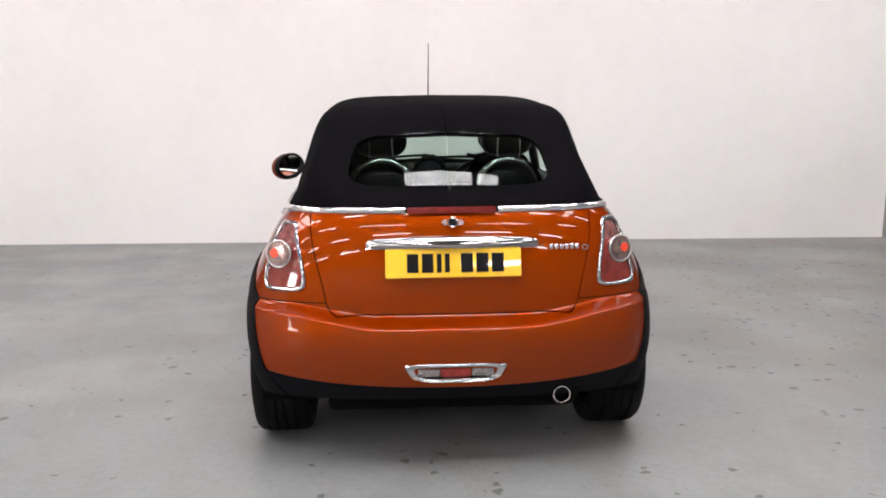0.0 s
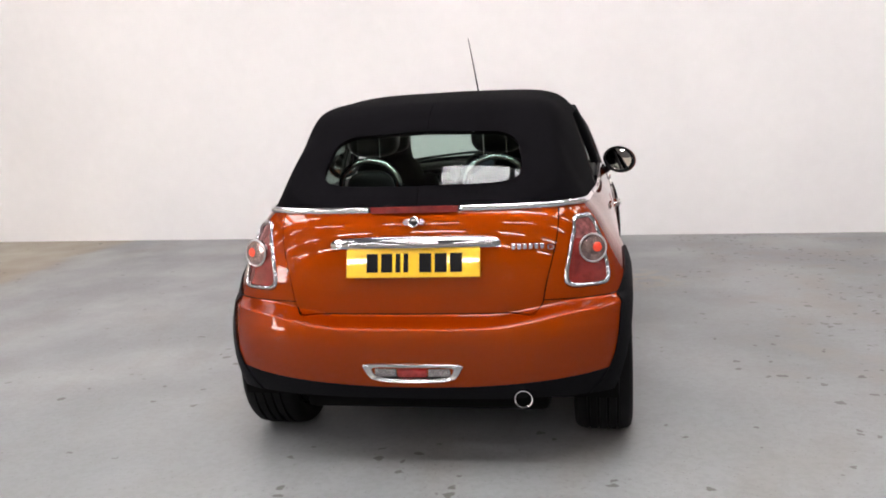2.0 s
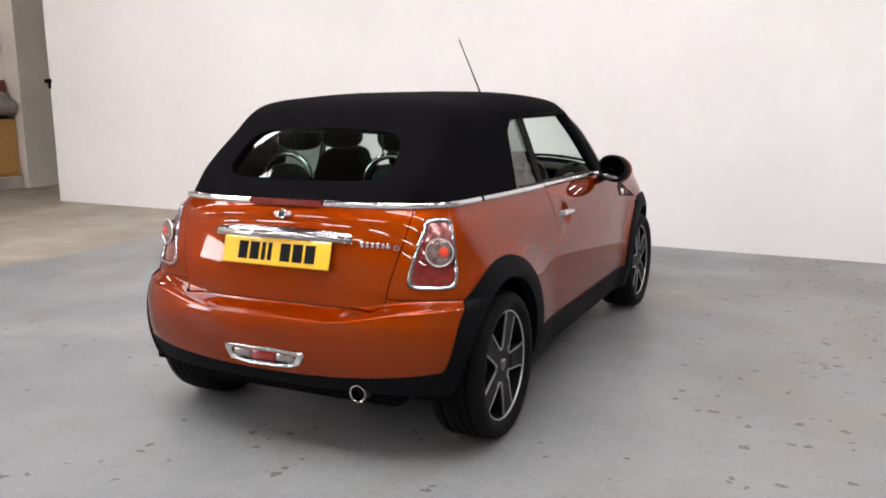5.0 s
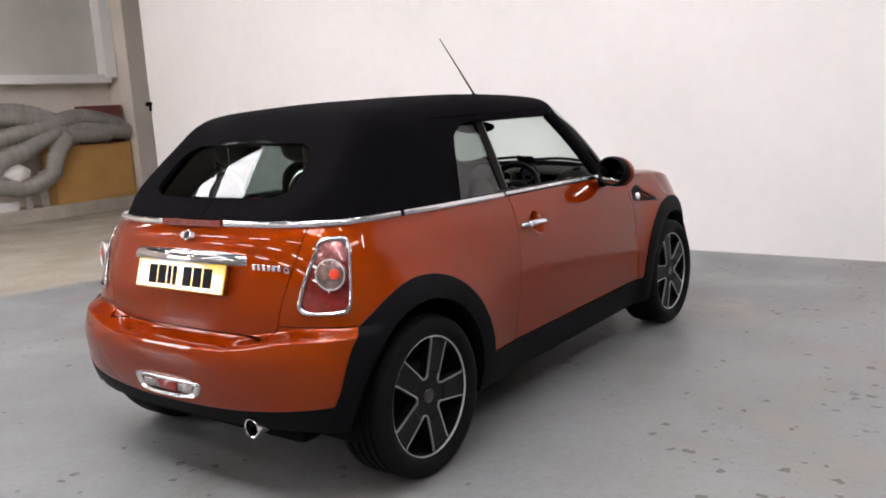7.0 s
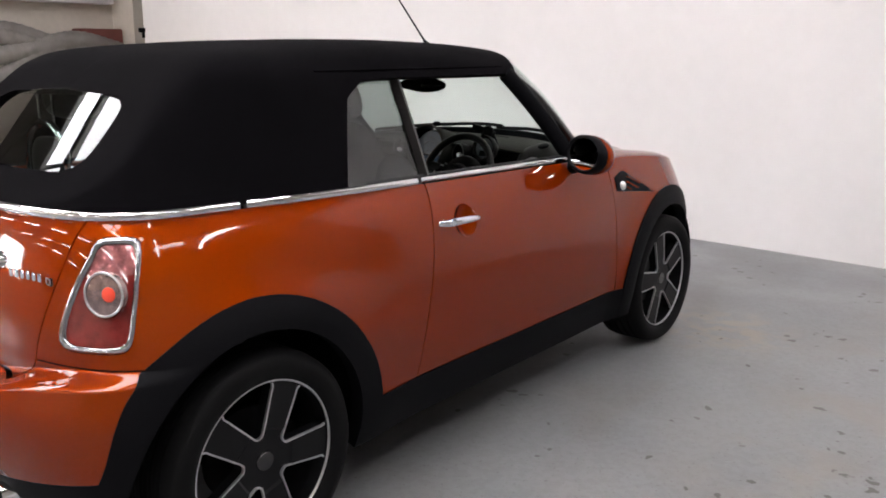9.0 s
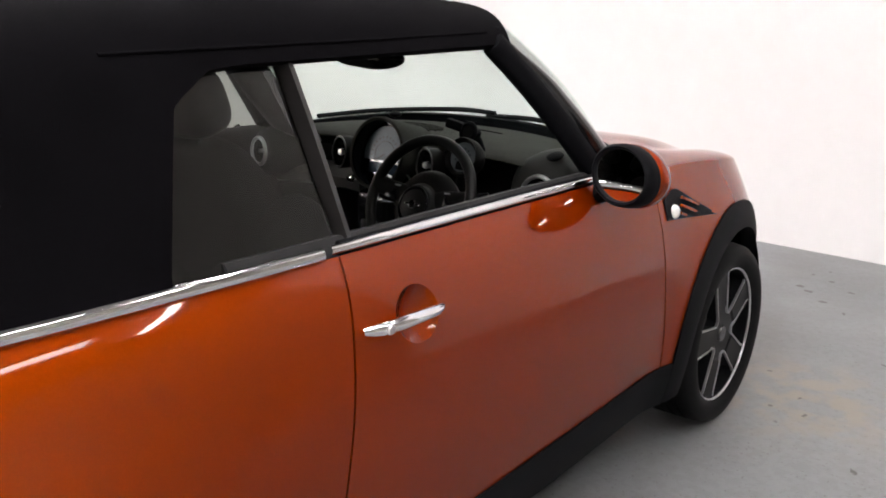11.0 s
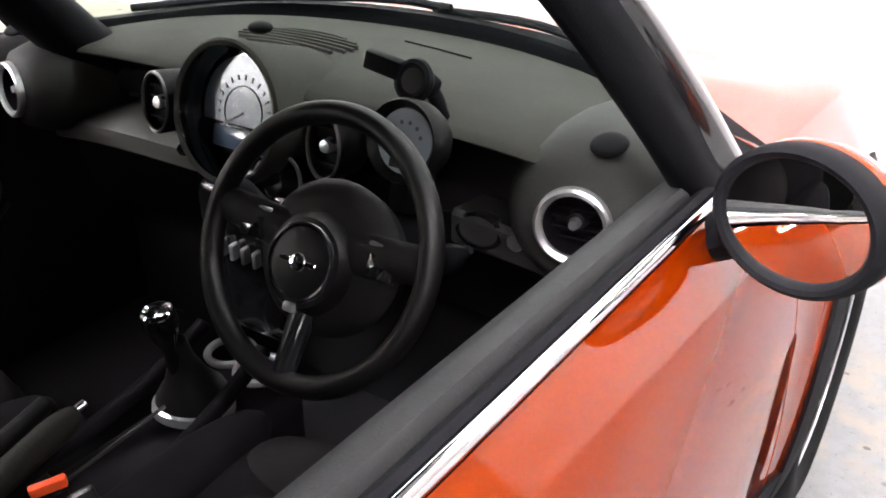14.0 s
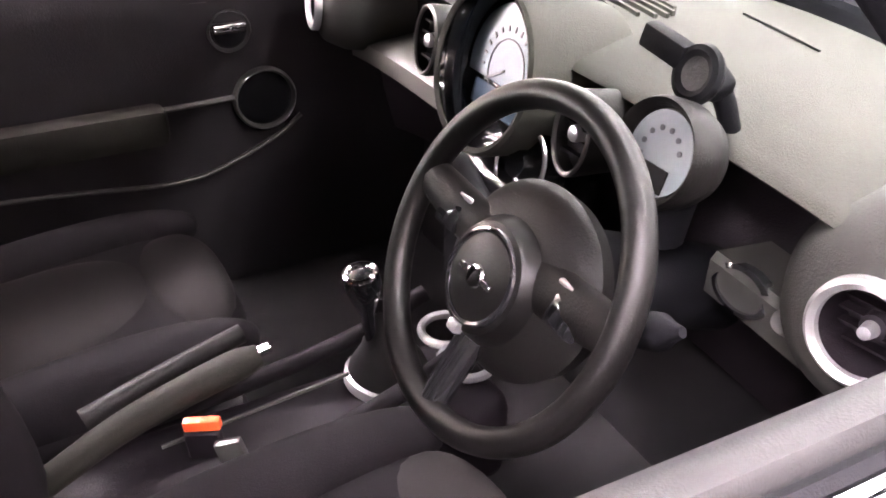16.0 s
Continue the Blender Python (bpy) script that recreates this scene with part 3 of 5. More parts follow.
shell("boot_lid", both(boot), PAINT, car, "orange boot lid")
shell("rear_bumper", both(bumper), PAINT, car, "orange rear bumper")
for sgn in (1, -1):
    k = (lambda s: s) if sgn > 0 else mirrored
    shell("quarter_panel", k(quarter), PAINT, car)
    shell("front_wing", k(wing), PAINT, car)
    hole, leaf = split(door_s, lambda x, y, z: np.hypot((y - 0.906) / 0.060, (z - 0.826) / 0.055) - 1)
    P, N, F = hole
    dy, dz = (P[:, 1] - 0.906) / 0.060, (P[:, 2] - 0.826) / 0.055
    deep = 0.027 * (1 - dy ** 2 - dz ** 2)
    N2 = N + 0.054 * np.stack([0 * dy, -dy / 0.060, -dz / 0.055], 1)
    hole = (P - N * deep[:, None], N2 / np.linalg.norm(N2, axis=1, keepdims=True), F)
    d = shell("door", k(leaf), PAINT, car, "orange door")
    shell("handle_bowl", k(hole), PAINT, d, lip=0)
    grip = smooth_line([(0.776, 0.752, 0.836), (0.796, 0.79, 0.838), (0.802, 0.86, 0.838), (0.797, 0.93, 0.834), (0.778, 0.972, 0.830)], 24) * np.array([sgn, 1, 1])
    part("door_handle", sweep(grip, lambda t: [(a * (0.12 + 0.88 * math.sin(math.pi * min(1, max(0.0, t * 0.96 + 0.02))) ** 0.45), b * (0.85 + 0.4 * (1 - t)) * (0.12 + 0.88 * math.sin(math.pi * (t * 0.96 + 0.02)) ** 0.35)) for a, b in circle(0.013, 12, 1.0)]), CHROME, d, "chrome door handle")
    part("key_lock", lathe([(0, 0.004), (0.008, 0.004), (0.01, 0)], 16, Matrix.Translation((0.807 * sgn, 0.79, 0.838)) @ Matrix.Rotation(radians(90 * sgn), 4, "Y")), SATIN, d)
    lens_low, lens_top = split(lens_s, lambda x, y, z: z - 0.868)
    lamp = shell("tail_lamp", k(raised(lens_low, -0.004)), REDGLASS, car, "red tail lamp with a chrome surround")
    shell("reversing_lens", k(raised(lens_top, -0.004)), PINKLENS, lamp, "pinkish clear upper lens")
    shell("lamp_surround", k(rounded_ring(ring_s)), LAMPRING, lamp, "chrome ring", 0.02)
    # round clear lens with a red bulb cap
    ctr = Vector((0.676 * sgn, -0.371, 0.830))
    turn = Vector((0.42 * sgn, -1, 0.12)).to_track_quat("Z", "Y").to_matrix().to_4x4()
    m = Matrix.Translation(ctr) @ turn
    part("reflector", lathe([(0, 0.004), (0.02, 0.0035), (0.04, 0.002), (0.051, -0.001), (0.053, -0.02)], 40, m), CLEARLENS, lamp, "clear round lens")
    bm = bmesh.new()
    torus(bm, m @ Vector((0, 0, 0.0)), 0.0525, 0.0028, turn, 40, 8)
    part("lens_ring", bm, SATIN, lamp)
    part("bulb_cap", lathe([(0, 0.007), (0.01, 0.0065), (0.018, 0.004), (0.021, -0.002)], 24, m @ pose(0.016 * sgn, 0.002, 0)), REDBULB, lamp, "red bulb cover")

# bonnet
ys = np.linspace(1.93, 3.02, 60)
tl_y, tl_x = top_line[:, 1], top_line[:, 0]
edge = np.interp(ys, tl_y[200:], tl_x[200:])
q = np.sin(np.linspace(-math.pi / 2, math.pi / 2, 81))
Y = ys[:, None] + 0.20 * (1 - q ** 2)[None, :] * ((3.02 - ys) / 1.09)[:, None]
crown = curve((1.9, 2.05, 2.25, 2.45, 2.7, 2.9, 3.05, 3.25), (0.018, 0.024, 0.042, 0.052, 0.047, 0.03, 0.012, 0.0))
dip = 0.026 * np.exp(-((np.abs(q) - 0.72) / 0.13) ** 2)[None, :] * ease(2.2, 2.45, Y) * ease(3.0, 2.7, Y)
B = np.stack([np.outer(edge, q), Y, belt(Y) + crown(Y) * ((1 - np.abs(q) ** 4) ** 0.5)[None, :] - dip], 2)
shell("bonnet", sheet(B), PAINT, car, "orange bonnet")

# chrome belt rail round the cabin, with the red stop lamp in its middle
rail = top_line[(top_line[:, 1] < 1.78)]
rail = np.vstack([(rail * np.array([-1, 1, 1]))[::-1], rail[1:]])
sec = [(0.010 * math.cos(a), 0.013 * math.sin(a)) for a in np.linspace(0, 2 * math.pi, 17)[:-1]]
front_end = top_line[(top_line[:, 1] < 1.78)]
near = np.abs(rail[:, 0]) < 0.178
tail_mid = (rail[:, 1] < 0) & near
for sgn in (1, -1):
    pts = rail[(rail[:, 0] * sgn > 0) & ~tail_mid] + np.array([0, 0, 0.01])
    cutq = [p for p in pts if p[1] < 0.045], [p for p in pts if 0.05 < p[1] < 0.735], [p for p in pts if p[1] > 0.742]
    for seg in cutq:
        seg = sorted(seg, key=lambda p: (p[1] > -0.2, p[1] if p[1] > -0.2 else abs(p[0])))
        slim = 0.7 if seg[-1][1] > 0.8 else 1.0
        seg = [p + np.array([-sgn * 0.0025, 0, 0.0035]) * (slim < 1) for p in seg]
        part("belt_moulding", sweep(seg, [(a * slim, b * slim) for a, b in sec]), CHROME, car, "chrome belt moulding")
for sgn in (1, -1):
    lip = front_end[front_end[:, 1] > 0.78] * np.array([sgn, 1, 1]) + np.array([-sgn * 0.0165, 0, 0.016])
    part("window_seal", sweep(lip, [(-0.0075, -0.02), (0.0075, -0.02), (0.0075, 0.004), (0.0, 0.008), (-0.0075, 0.004)]), PLASTIC, car, "black rubber window seal")
stop = rail[tail_mid] + np.array([0, -0.002, 0.012])
part("stop_lamp", sweep(stop, [(-0.012, -0.012), (0.012, -0.012), (0.012, 0.012), (-0.012, 0.012)]), REDGLASS, car, "red high-level stop lamp")

# ---- the canvas roof ----
roof_top = curve((-0.4, -0.355, -0.2, -0.1, 0.0, 0.06, 0.14, 0.3, 0.6, 1.0, 1.35, 1.6, 1.72), (0.97, 1.012, 1.155, 1.248, 1.332, 1.368, 1.394, 1.413, 1.428, 1.434, 1.427, 1.408, 1.392))
belt_out = top_line[top_line[:, 1] < 1.6] * np.array([0.985, 1, 1]) + np.array([0, 0.012, 0.012])
i = np.linspace(0, len(belt_out) - 1, 170)
belt_out = np.stack([np.interp(i, np.arange(len(belt_out)), belt_out[:, k]) for k in range(3)], 1)
th = np.linspace(0, 1, 46) ** 1.0 * math.pi / 2
rows = []
for x, y, z in belt_out:
    n = 8.0 + 4.0 * ease(0.35, 0.05, y)
    X, Z = np.cos(th) ** (2 / n), np.sin(th) ** (2 / n)
    wt = x * (0.800 - 0.01 * ease(0.35, 0.05, y) + 0.10 * ease(0.0, -0.32, y))
    zt = max(roof_top(y), z + 0.003)
    rows.append(np.stack([X * (x - (x - wt) * Z), np.full_like(X, y) + 0.10 * ease(1.0, 1.6, y) * (1 - X ** 2) * Z, z + Z * (zt - z) - (0.008 + 0.042 * ease(0.7, 1.5, y)) * ease(0.0, 0.4, y) * X ** 2 * Z], 1))
canvas = sheet(np.stack(rows, 1))


def side_window(x, y, z):
    """Below zero inside the side window's opening."""
    rear_edge = (0.435 + 0.35 * np.clip(z - 1.0, 0, 0.3) + 1.3 * np.clip(z - 1.25, 0, 0.2)) - y
    top = z - (1.304 - 0.012 * ease(0.7, 0.5, y))
    front = -1.0
    return np.maximum(np.maximum(rear_edge, top), front)


def back_window(x, y, z):
    k = np.abs((z - 1.176) / 0.102) ** 4 + np.abs(x / (0.416 - 0.25 * (z - 1.1))) ** 5
    return np.where(y < 0.35, k - 1, 1.0)


canvas = split(canvas, lambda x, y, z: np.where(y > 0.3, side_window(x, y, z), 1.0))[1]
canvas = split(canvas, lambda x, y, z: y - (1.668 - 0.55 * np.abs(x) ** 2 - 0.22 * np.abs(x) ** 6))[0]
canvas = split(canvas, back_window)
pane, canvas = canvas
top = shell("canvas_roof", both(canvas), FABRIC, car, "black canvas convertible roof, closed", 0.02)
pane = (pane[0] + pane[1] * (0.008 - pane[0][:, :1] ** 2 / 6.0), pane[1], pane[2])
mid = np.abs(pane[0][:, 0]) < 0.06
tilt_fit = [np.polyfit(pane[0][mid, 2], pane[1][mid, k], 1) for k in (1, 2)]
bow = np.stack([pane[0][:, 0] / 3.0] + [np.polyval(f, pane[0][:, 2]) for f in tilt_fit], 1)
pane = (pane[0], bow / np.linalg.norm(bow, axis=1, keepdims=True), pane[2])
shell("rear_window", both(pane), REARGLASS, top, "glass rear window", 0.004)

for sgn in (1, -1):
    seam = []
    for col in np.stack(rows):
        if 0.42 < col[0, 1] < 1.42:
            seam.append((sgn * (np.interp(1.332, col[:, 2], col[:, 0]) + 0.001), col[0, 1], 1.332))
    part("roof_piping", sweep(seam, circle(0.0032, 8)), FABRIC, top, "black piping along the roof edge")

# ---- windscreen frame ----
COVER = material("worn_gloss_black", (0.011, 0.011, 0.012), 0.2, coat=1.0, spec=0.6)
for sgn in (1, -1):
    line = smooth_line([(sgn * 0.692, 1.765, 0.935), (sgn * 0.650, 1.650, 1.08), (sgn * 0.602, 1.538, 1.212), (sgn * 0.556, 1.440, 1.318)], 16)
    pil = part("windscreen_pillar", sweep(line + np.array([0, -0.0146, -0.0122]), lambda t: circle(0.024, 16, 1.4 - 0.1 * t)), PLASTIC, car, "black windscreen pillar")
    if sgn < 0:
        part("pillar_trim", sweep(line + np.array([0.125, -0.045, -0.012]) + np.outer(np.linspace(1, 0, 16) ** 3, [0.09, 0.02, 0.0]), lambda t: circle(0.060, 16, 0.9)), PLASTIC, pil, "black inner pillar trim")
    part("pillar_cover", sweep(line[:15] + np.array([sgn * 0.006, 0.022, 0.018]) * np.linspace(1, 0.35, 15)[:, None], lambda t: circle(0.027 - 0.016 * float(ease(0.6, 1.0, t)), 16, 1.05 - 0.25 * t)), COVER, pil, "gloss black outer pillar cover")
line = smooth_line([(-0.525, 1.475, 1.328), (-0.4, 1.55, 1.352), (-0.2, 1.6, 1.375), (0, 1.615, 1.38), (0.2, 1.6, 1.375), (0.4, 1.55, 1.352), (0.525, 1.475, 1.328)], 30)
part("windscreen_header", sweep(line, lambda t: circle(0.018 + 0.014 * math.sin(math.pi * t) ** 0.5, 12, 0.8)), PLASTIC, car, "black windscreen header")
a = smooth_line([(-0.69, 1.83, 0.945), (-0.38, 2.05, 0.982), (0, 2.12, 0.992), (0.38, 2.05, 0.982), (0.69, 1.83, 0.945)], 31)
b = smooth_line([(-0.54, 1.50, 1.335), (-0.28, 1.60, 1.368), (0, 1.625, 1.38), (0.28, 1.60, 1.368), (0.54, 1.50, 1.335)], 31)
W = np.stack([a + (b - a) * t + np.array([0, 0.03, 0.02]) * math.sin(math.pi * t) for t in np.linspace(0, 1, 12)])
shell("windscreen", sheet(W), GLASS, car, "clear windscreen", 0.004)
part("screen_seal", sweep(a + np.array([0, 0.012, 0.004]), [(-0.012, -0.022), (0.012, -0.022), (0.012, 0.012), (-0.012, 0.014)]), PLASTIC, car, "black seal along the foot of the screen")
part("scuttle", sweep(a + np.array([0, 0.04, -0.018]), [(-0.08, -0.02), (0.08, -0.02), (0.08, -0.004), (-0.08, 0.008)]), PLASTIC, car, "black scuttle panel")

# ---- wheels ----
def wheel():
    w = empty("wheel")
    prof = [(0.23, -0.096), (0.244, -0.110), (0.271, -0.118), (0.295, -0.112), (0.308, -0.095), (0.312, -0.07)]
    for g in (-0.057, -0.019, 0.019, 0.057):
        prof += [(0.313, g - 0.007), (0.303, g - 0.005), (0.303, g + 0.005), (0.313, g + 0.007)]
    prof += [(0.312, 0.07), (0.308, 0.095), (0.295, 0.112), (0.271, 0.118), (0.244, 0.110), (0.23, 0.096)]
    t = Matrix.Rotation(radians(90), 4, "Y")
    part("tyre", lathe(prof, 72, t), RUBBER, w, "black road tyre")
    part("barrel", lathe([(0.242, 0.096), (0.236, 0.098), (0.230, 0.088), (0.22, 0.0), (0.22, -0.1)], 60, t), RIMBLACK, w, "black wheel barrel")
    # disc in black: the shade behind the spokes is put into its colour
    part("brake_disc", lathe([(0, 0.0), (0.13, 0.0), (0.135, -0.012), (0, -0.02)], 40, t), RIMBLACK, w)
    # five broad spokes as one star, with bright machined edges
    def window(k, grow, n=26):
        """The rounded opening between two spokes."""
        base = radians(36 + 72 * k)
        side = [(0.078, 8), (0.092, 12.5), (0.118, 16.8), (0.152, 20.2), (0.19, 22.4), (0.214, 23.4), (0.2235, 20.5), (0.2255, 11)]
        pts = [(0.0745, 0)] + side + [(0.226, 0)] + [(r, -a) for r, a in side[::-1]] + [(0.0745, 0)]
        ring = [((r + grow) * math.cos(base + radians(a)), (r + grow) * math.sin(base + radians(a))) for r, a in pts]
        return smooth_line(ring, 61)[:-1]
    bm = bmesh.new()
    R = 0.230
    outer = [Vector((R * math.cos(2 * math.pi * i / 120), R * math.sin(2 * math.pi * i / 120), 0)) for i in range(120)]
    loops = [outer] + [[Vector((x, y, 0)) for x, y in window(k, 0.0)] for k in range(5)]
    es = []
    for lp in loops:
        vs = [bm.verts.new(p) for p in lp]
        es += [bm.edges.new((vs[i], vs[(i + 1) % len(vs)])) for i in range(len(vs))]
    bmesh.ops.triangle_fill(bm, edges=es, use_beauty=True)
    for f in [f for f in bm.faces if any(inside(f.calc_center_median(), lp) for lp in loops[1:])]:
        bm.faces.remove(f)
    ext = bmesh.ops.extrude_face_region(bm, geom=bm.faces[:])
    for v in ext["geom"]:
        if isinstance(v, bmesh.types.BMVert):
            v.co.z += 0.028
    for v in bm.verts:
        v.co.z += 0.05 + (0.012 if v.co.z > 0.01 else 0) * (1 if v.co.length > 0.1 else 0.6)
    bmesh.ops.transform(bm, matrix=t, verts=bm.verts[:])
    star = part("spoke_star", bm, RIMBLACK, w, "black five-spoke alloy face", 30)
    for k in range(5):
        ring = window(k, 0.0)
        far = int(np.argmax([math.hypot(*q) for q in ring]))
        ring = [q for q in np.roll(ring, -far, 0) if math.hypot(*q) < 0.2225]
        ln3 = [t @ Vector((x, y, 0.0885)) for x, y in ring]
        part("bright_edge", sweep(ln3, [(-0.0024, -0.004), (0.0024, -0.004), (0.0024, 0.004), (-0.0024, 0.004)], up=(1, 0, 0)), SATIN, star, "bright machined spoke edge")
    bm = bmesh.new()
    torus(bm, (0.095, 0, 0), 0.2305, 0.0042, t, 90, 8)
    part("rim_lip", bm, SATIN, w, "bright machined rim lip")
    part("centre_cap", lathe([(0, 0.092), (0.026, 0.091), (0.03, 0.086), (0.03, 0.07)], 30, t), GLOSS, w)
    return w


def inside(p, loop):
    hit = False
    for i in range(len(loop)):
        a, b = loop[i], loop[i - 1]
        if (a.y > p.y) != (b.y > p.y) and p.x < (b.x - a.x) * (p.y - a.y) / (b.y - a.y) + a.x:
            hit = not hit
    return hit


first_wheel = wheel()
for sgn in (1, -1):
    for yc in (0.0, AXLE):
        m = pose(sgn * 0.704, yc - (0.012 if yc == 0 else 0.022), 0.297 if yc == 0 else 0.304, 14 * (1 + yc), 0, 0 if sgn > 0 else 180)
        if sgn > 0 and yc == 0:
            first_wheel.matrix_basis = m
            first_wheel.parent = car
        else:
            copy_thing(first_wheel, m)
bm = bmesh.new()
box(bm, -0.5, -0.40, 0.18, 0.5, 2.9, 0.27, 0.03)
part("underbody", bm, DARK, car)
for yc in (0.0, AXLE):
    for sgn in (1, -1):
        bm = lathe([(0.0, 0.0), (0.395, 0.0), (0.395, 0.26)], 40, Matrix.Translation((sgn * 0.5, yc, 0.31)) @ Matrix.Rotation(radians(90 * sgn), 4, "Y"))
        bmesh.ops.bisect_plane(bm, geom=bm.verts[:] + bm.edges[:] + bm.faces[:], plane_co=(0, 0, 0.24), plane_no=(0, 0, 1), clear_inner=True)
        part("wheel_well", bm, DARK, car)

# ---- tail details ----
bm = bmesh.new()
P0 = Vector((0, -0.485, 0.803))
m = Matrix.Translation(P0) @ Matrix.Rotation(radians(-17), 4, "X")
box(bm, -0.26, -0.006, -0.0555, 0.26, 0.002, 0.0555, 0.004, 1, m)
plate = part("number_plate", bm, YELLOW, car, "yellow number plate with dark bars")
bm = bmesh.new()
box(bm, -0.255, 0.003, -0.052, 0.255, 0.05, 0.052, 0.004, 1, m)
part("plate_plinth", bm, PAINT, plate, "orange plinth behind the plate")
x = -0.178
for wd, skip in ((0.044, 0.0), (0.044, 0.0), (0.018, 0.0), (0.018, 0.03), (0.046, 0.0), (0.046, 0.0), (0.046, 0)):
    bm = bmesh.new()
    box(bm, x, -0.0085, -0.036, x + wd, -0.006, 0.036, 0, 1, m)
    part("dark_bar", bm, INK, plate, smooth=0)
    x += wd + 0.013 + skip
line = smooth_line([(-0.352, -0.395, 0.853), (-0.3, -0.428, 0.855), (-0.15, -0.450, 0.857), (0, -0.455, 0.857), (0.15, -0.450, 0.857), (0.3, -0.428, 0.855), (0.352, -0.395, 0.853)], 60)


def hood(t):
    """Flat below, domed above, running out to points at its ends."""
    k = max(math.sin(math.pi * t), 0.0) ** 0.42 * 0.94 + 0.06
    return [(0.0, 0.0), (0.026, 0.0), (0.033 * k, 0.004)] + [(0.034 * k * math.cos(a), 0.006 + 0.041 * k * math.sin(a)) for a in np.linspace(0.1, math.pi / 2, 9)] + [(0.0, 0.041 * k)]


part("boot_handle", sweep(line, hood), HANDLE, car, "chrome boot handle")
m = Matrix.Translation((0.412, -0.556, 0.293)) @ Matrix.Rotation(radians(90), 4, "X")
part("tailpipe", lathe([(0.03, -0.05), (0.034, -0.05), (0.036, 0.002), (0.034, 0.006), (0.030, 0.004), (0.028, -0.05)], 36, m), CHROME, car, "chrome tailpipe")
part("tailpipe_bore", lathe([(0, -0.04), (0.0285, -0.04)], 24, m), DARK, car)


# mirrors
MIRROR = material("mirror_glass", (0.9, 0.9, 0.9), 0.01, 1.0)
for sgn in (1, -1):
    spot = (0.818, 1.605, 0.992) if sgn > 0 else (-0.84, 1.52, 1.02)
    tilt = Matrix.Translation(spot) @ Matrix.Rotation(radians(-11 if sgn > 0 else 34), 4, "Z") @ Matrix.Rotation(radians(90 - 9), 4, "X")
    tilt = tilt @ Matrix.Rotation(radians(-14 * sgn), 4, "Z") @ Matrix.Diagonal((1.17, 0.95, 1, 1))
    shellp = [(0.075, -0.03), (0.080, -0.038), (0.082, -0.05), (0.078, -0.078), (0.066, -0.1), (0.042, -0.118), (0, -0.126)]
    aim = Matrix.Translation(spot) @ Matrix.Rotation(radians(-7.5 if sgn > 0 else 37), 4, "Z") @ Matrix.Rotation(radians(81.5 if sgn > 0 else 92), 4, "X")
    aim = aim @ Matrix.Rotation(radians(-14 * sgn), 4, "Z") @ Matrix.Diagonal((1.15, 0.93, 1, 1))
    mir = part("door_mirror", lathe(shellp, 48, tilt), PAINT, car, "orange door mirror with a black rim")
    part("mirror_rim", lathe([(0.064, -0.010), (0.065, 0.002), (0.068, 0.010), (0.073, 0.012), (0.079, 0.004), (0.081, -0.02), (0.080, -0.036), (0.075, -0.04)], 48, tilt), PLASTIC, mir, "black mirror rim")
    part("mirror_glass", lathe([(0, 0.0), (0.02, -0.0002), (0.04, -0.0007), (0.067, -0.002)], 40, aim), MIRROR, mir, "silvered mirror glass")
    foot = smooth_line([(sgn * 0.69, 1.67, 0.935), (sgn * 0.725, 1.665, 0.92), (sgn * 0.755, 1.655, 0.935), (sgn * 0.77, 1.645, 0.96)], 10)
    part("mirror_foot", sweep(foot, lambda t: circle(0.034 - 0.006 * t, 12, 0.7)), PLASTIC, mir, "black mirror foot")

# aerial
aer = part("aerial", sweep(smooth_line([(-0.005, 1.600, 1.430), (-0.012, 1.315, 1.725)], 8), lambda t: circle(0.0045 - 0.0025 * t, 8)), PLASTIC, car, "thin black aerial")
part("aerial_base", sweep(smooth_line([(-0.004, 1.66, 1.385), (-0.005, 1.62, 1.412), (-0.005, 1.595, 1.432)], 8), lambda t: circle(0.024 - 0.017 * t, 12)), PLASTIC, aer)

# rear fog lamp
def oval(cx, cz, hx, hz, y, n=48, p=3.0):
    pts = []
    for i in range(n):
        a = 2 * math.pi * i / n
        c_, s_ = math.cos(a), math.sin(a)
        xx = cx + hx * math.copysign(abs(c_) ** (2 / p), c_)
        pts.append((xx, y + 0.10 * xx * xx * 4, cz + hz * math.copysign(abs(s_) ** (2 / p), s_)))
    return pts


FOGCLEAR = material("clear_fog_lens", (0.34, 0.30, 0.30), 0.1, 0.7, coat=1.0, noise_scale=70, vary=0.8)
FOGRED = material("red_fog_lens", (0.26, 0.016, 0.014), 0.12, coat=1.0, noise_scale=50, vary=0.3)
FOGFRAME = material("satin_fog_frame", (0.58, 0.57, 0.55), 0.24, 0.95)


def fog_ring(grow_x, grow_z, drop, y):
    """A rounded loop, wider at its top than below."""
    pts = oval(0, 0.405, 0.150 + grow_x, 0.021 + grow_z, y, 64, 4.5)
    return [(px * (1 + 0.11 * (pz - 0.405) / 0.034), py, pz - drop) for px, py, pz in pts]


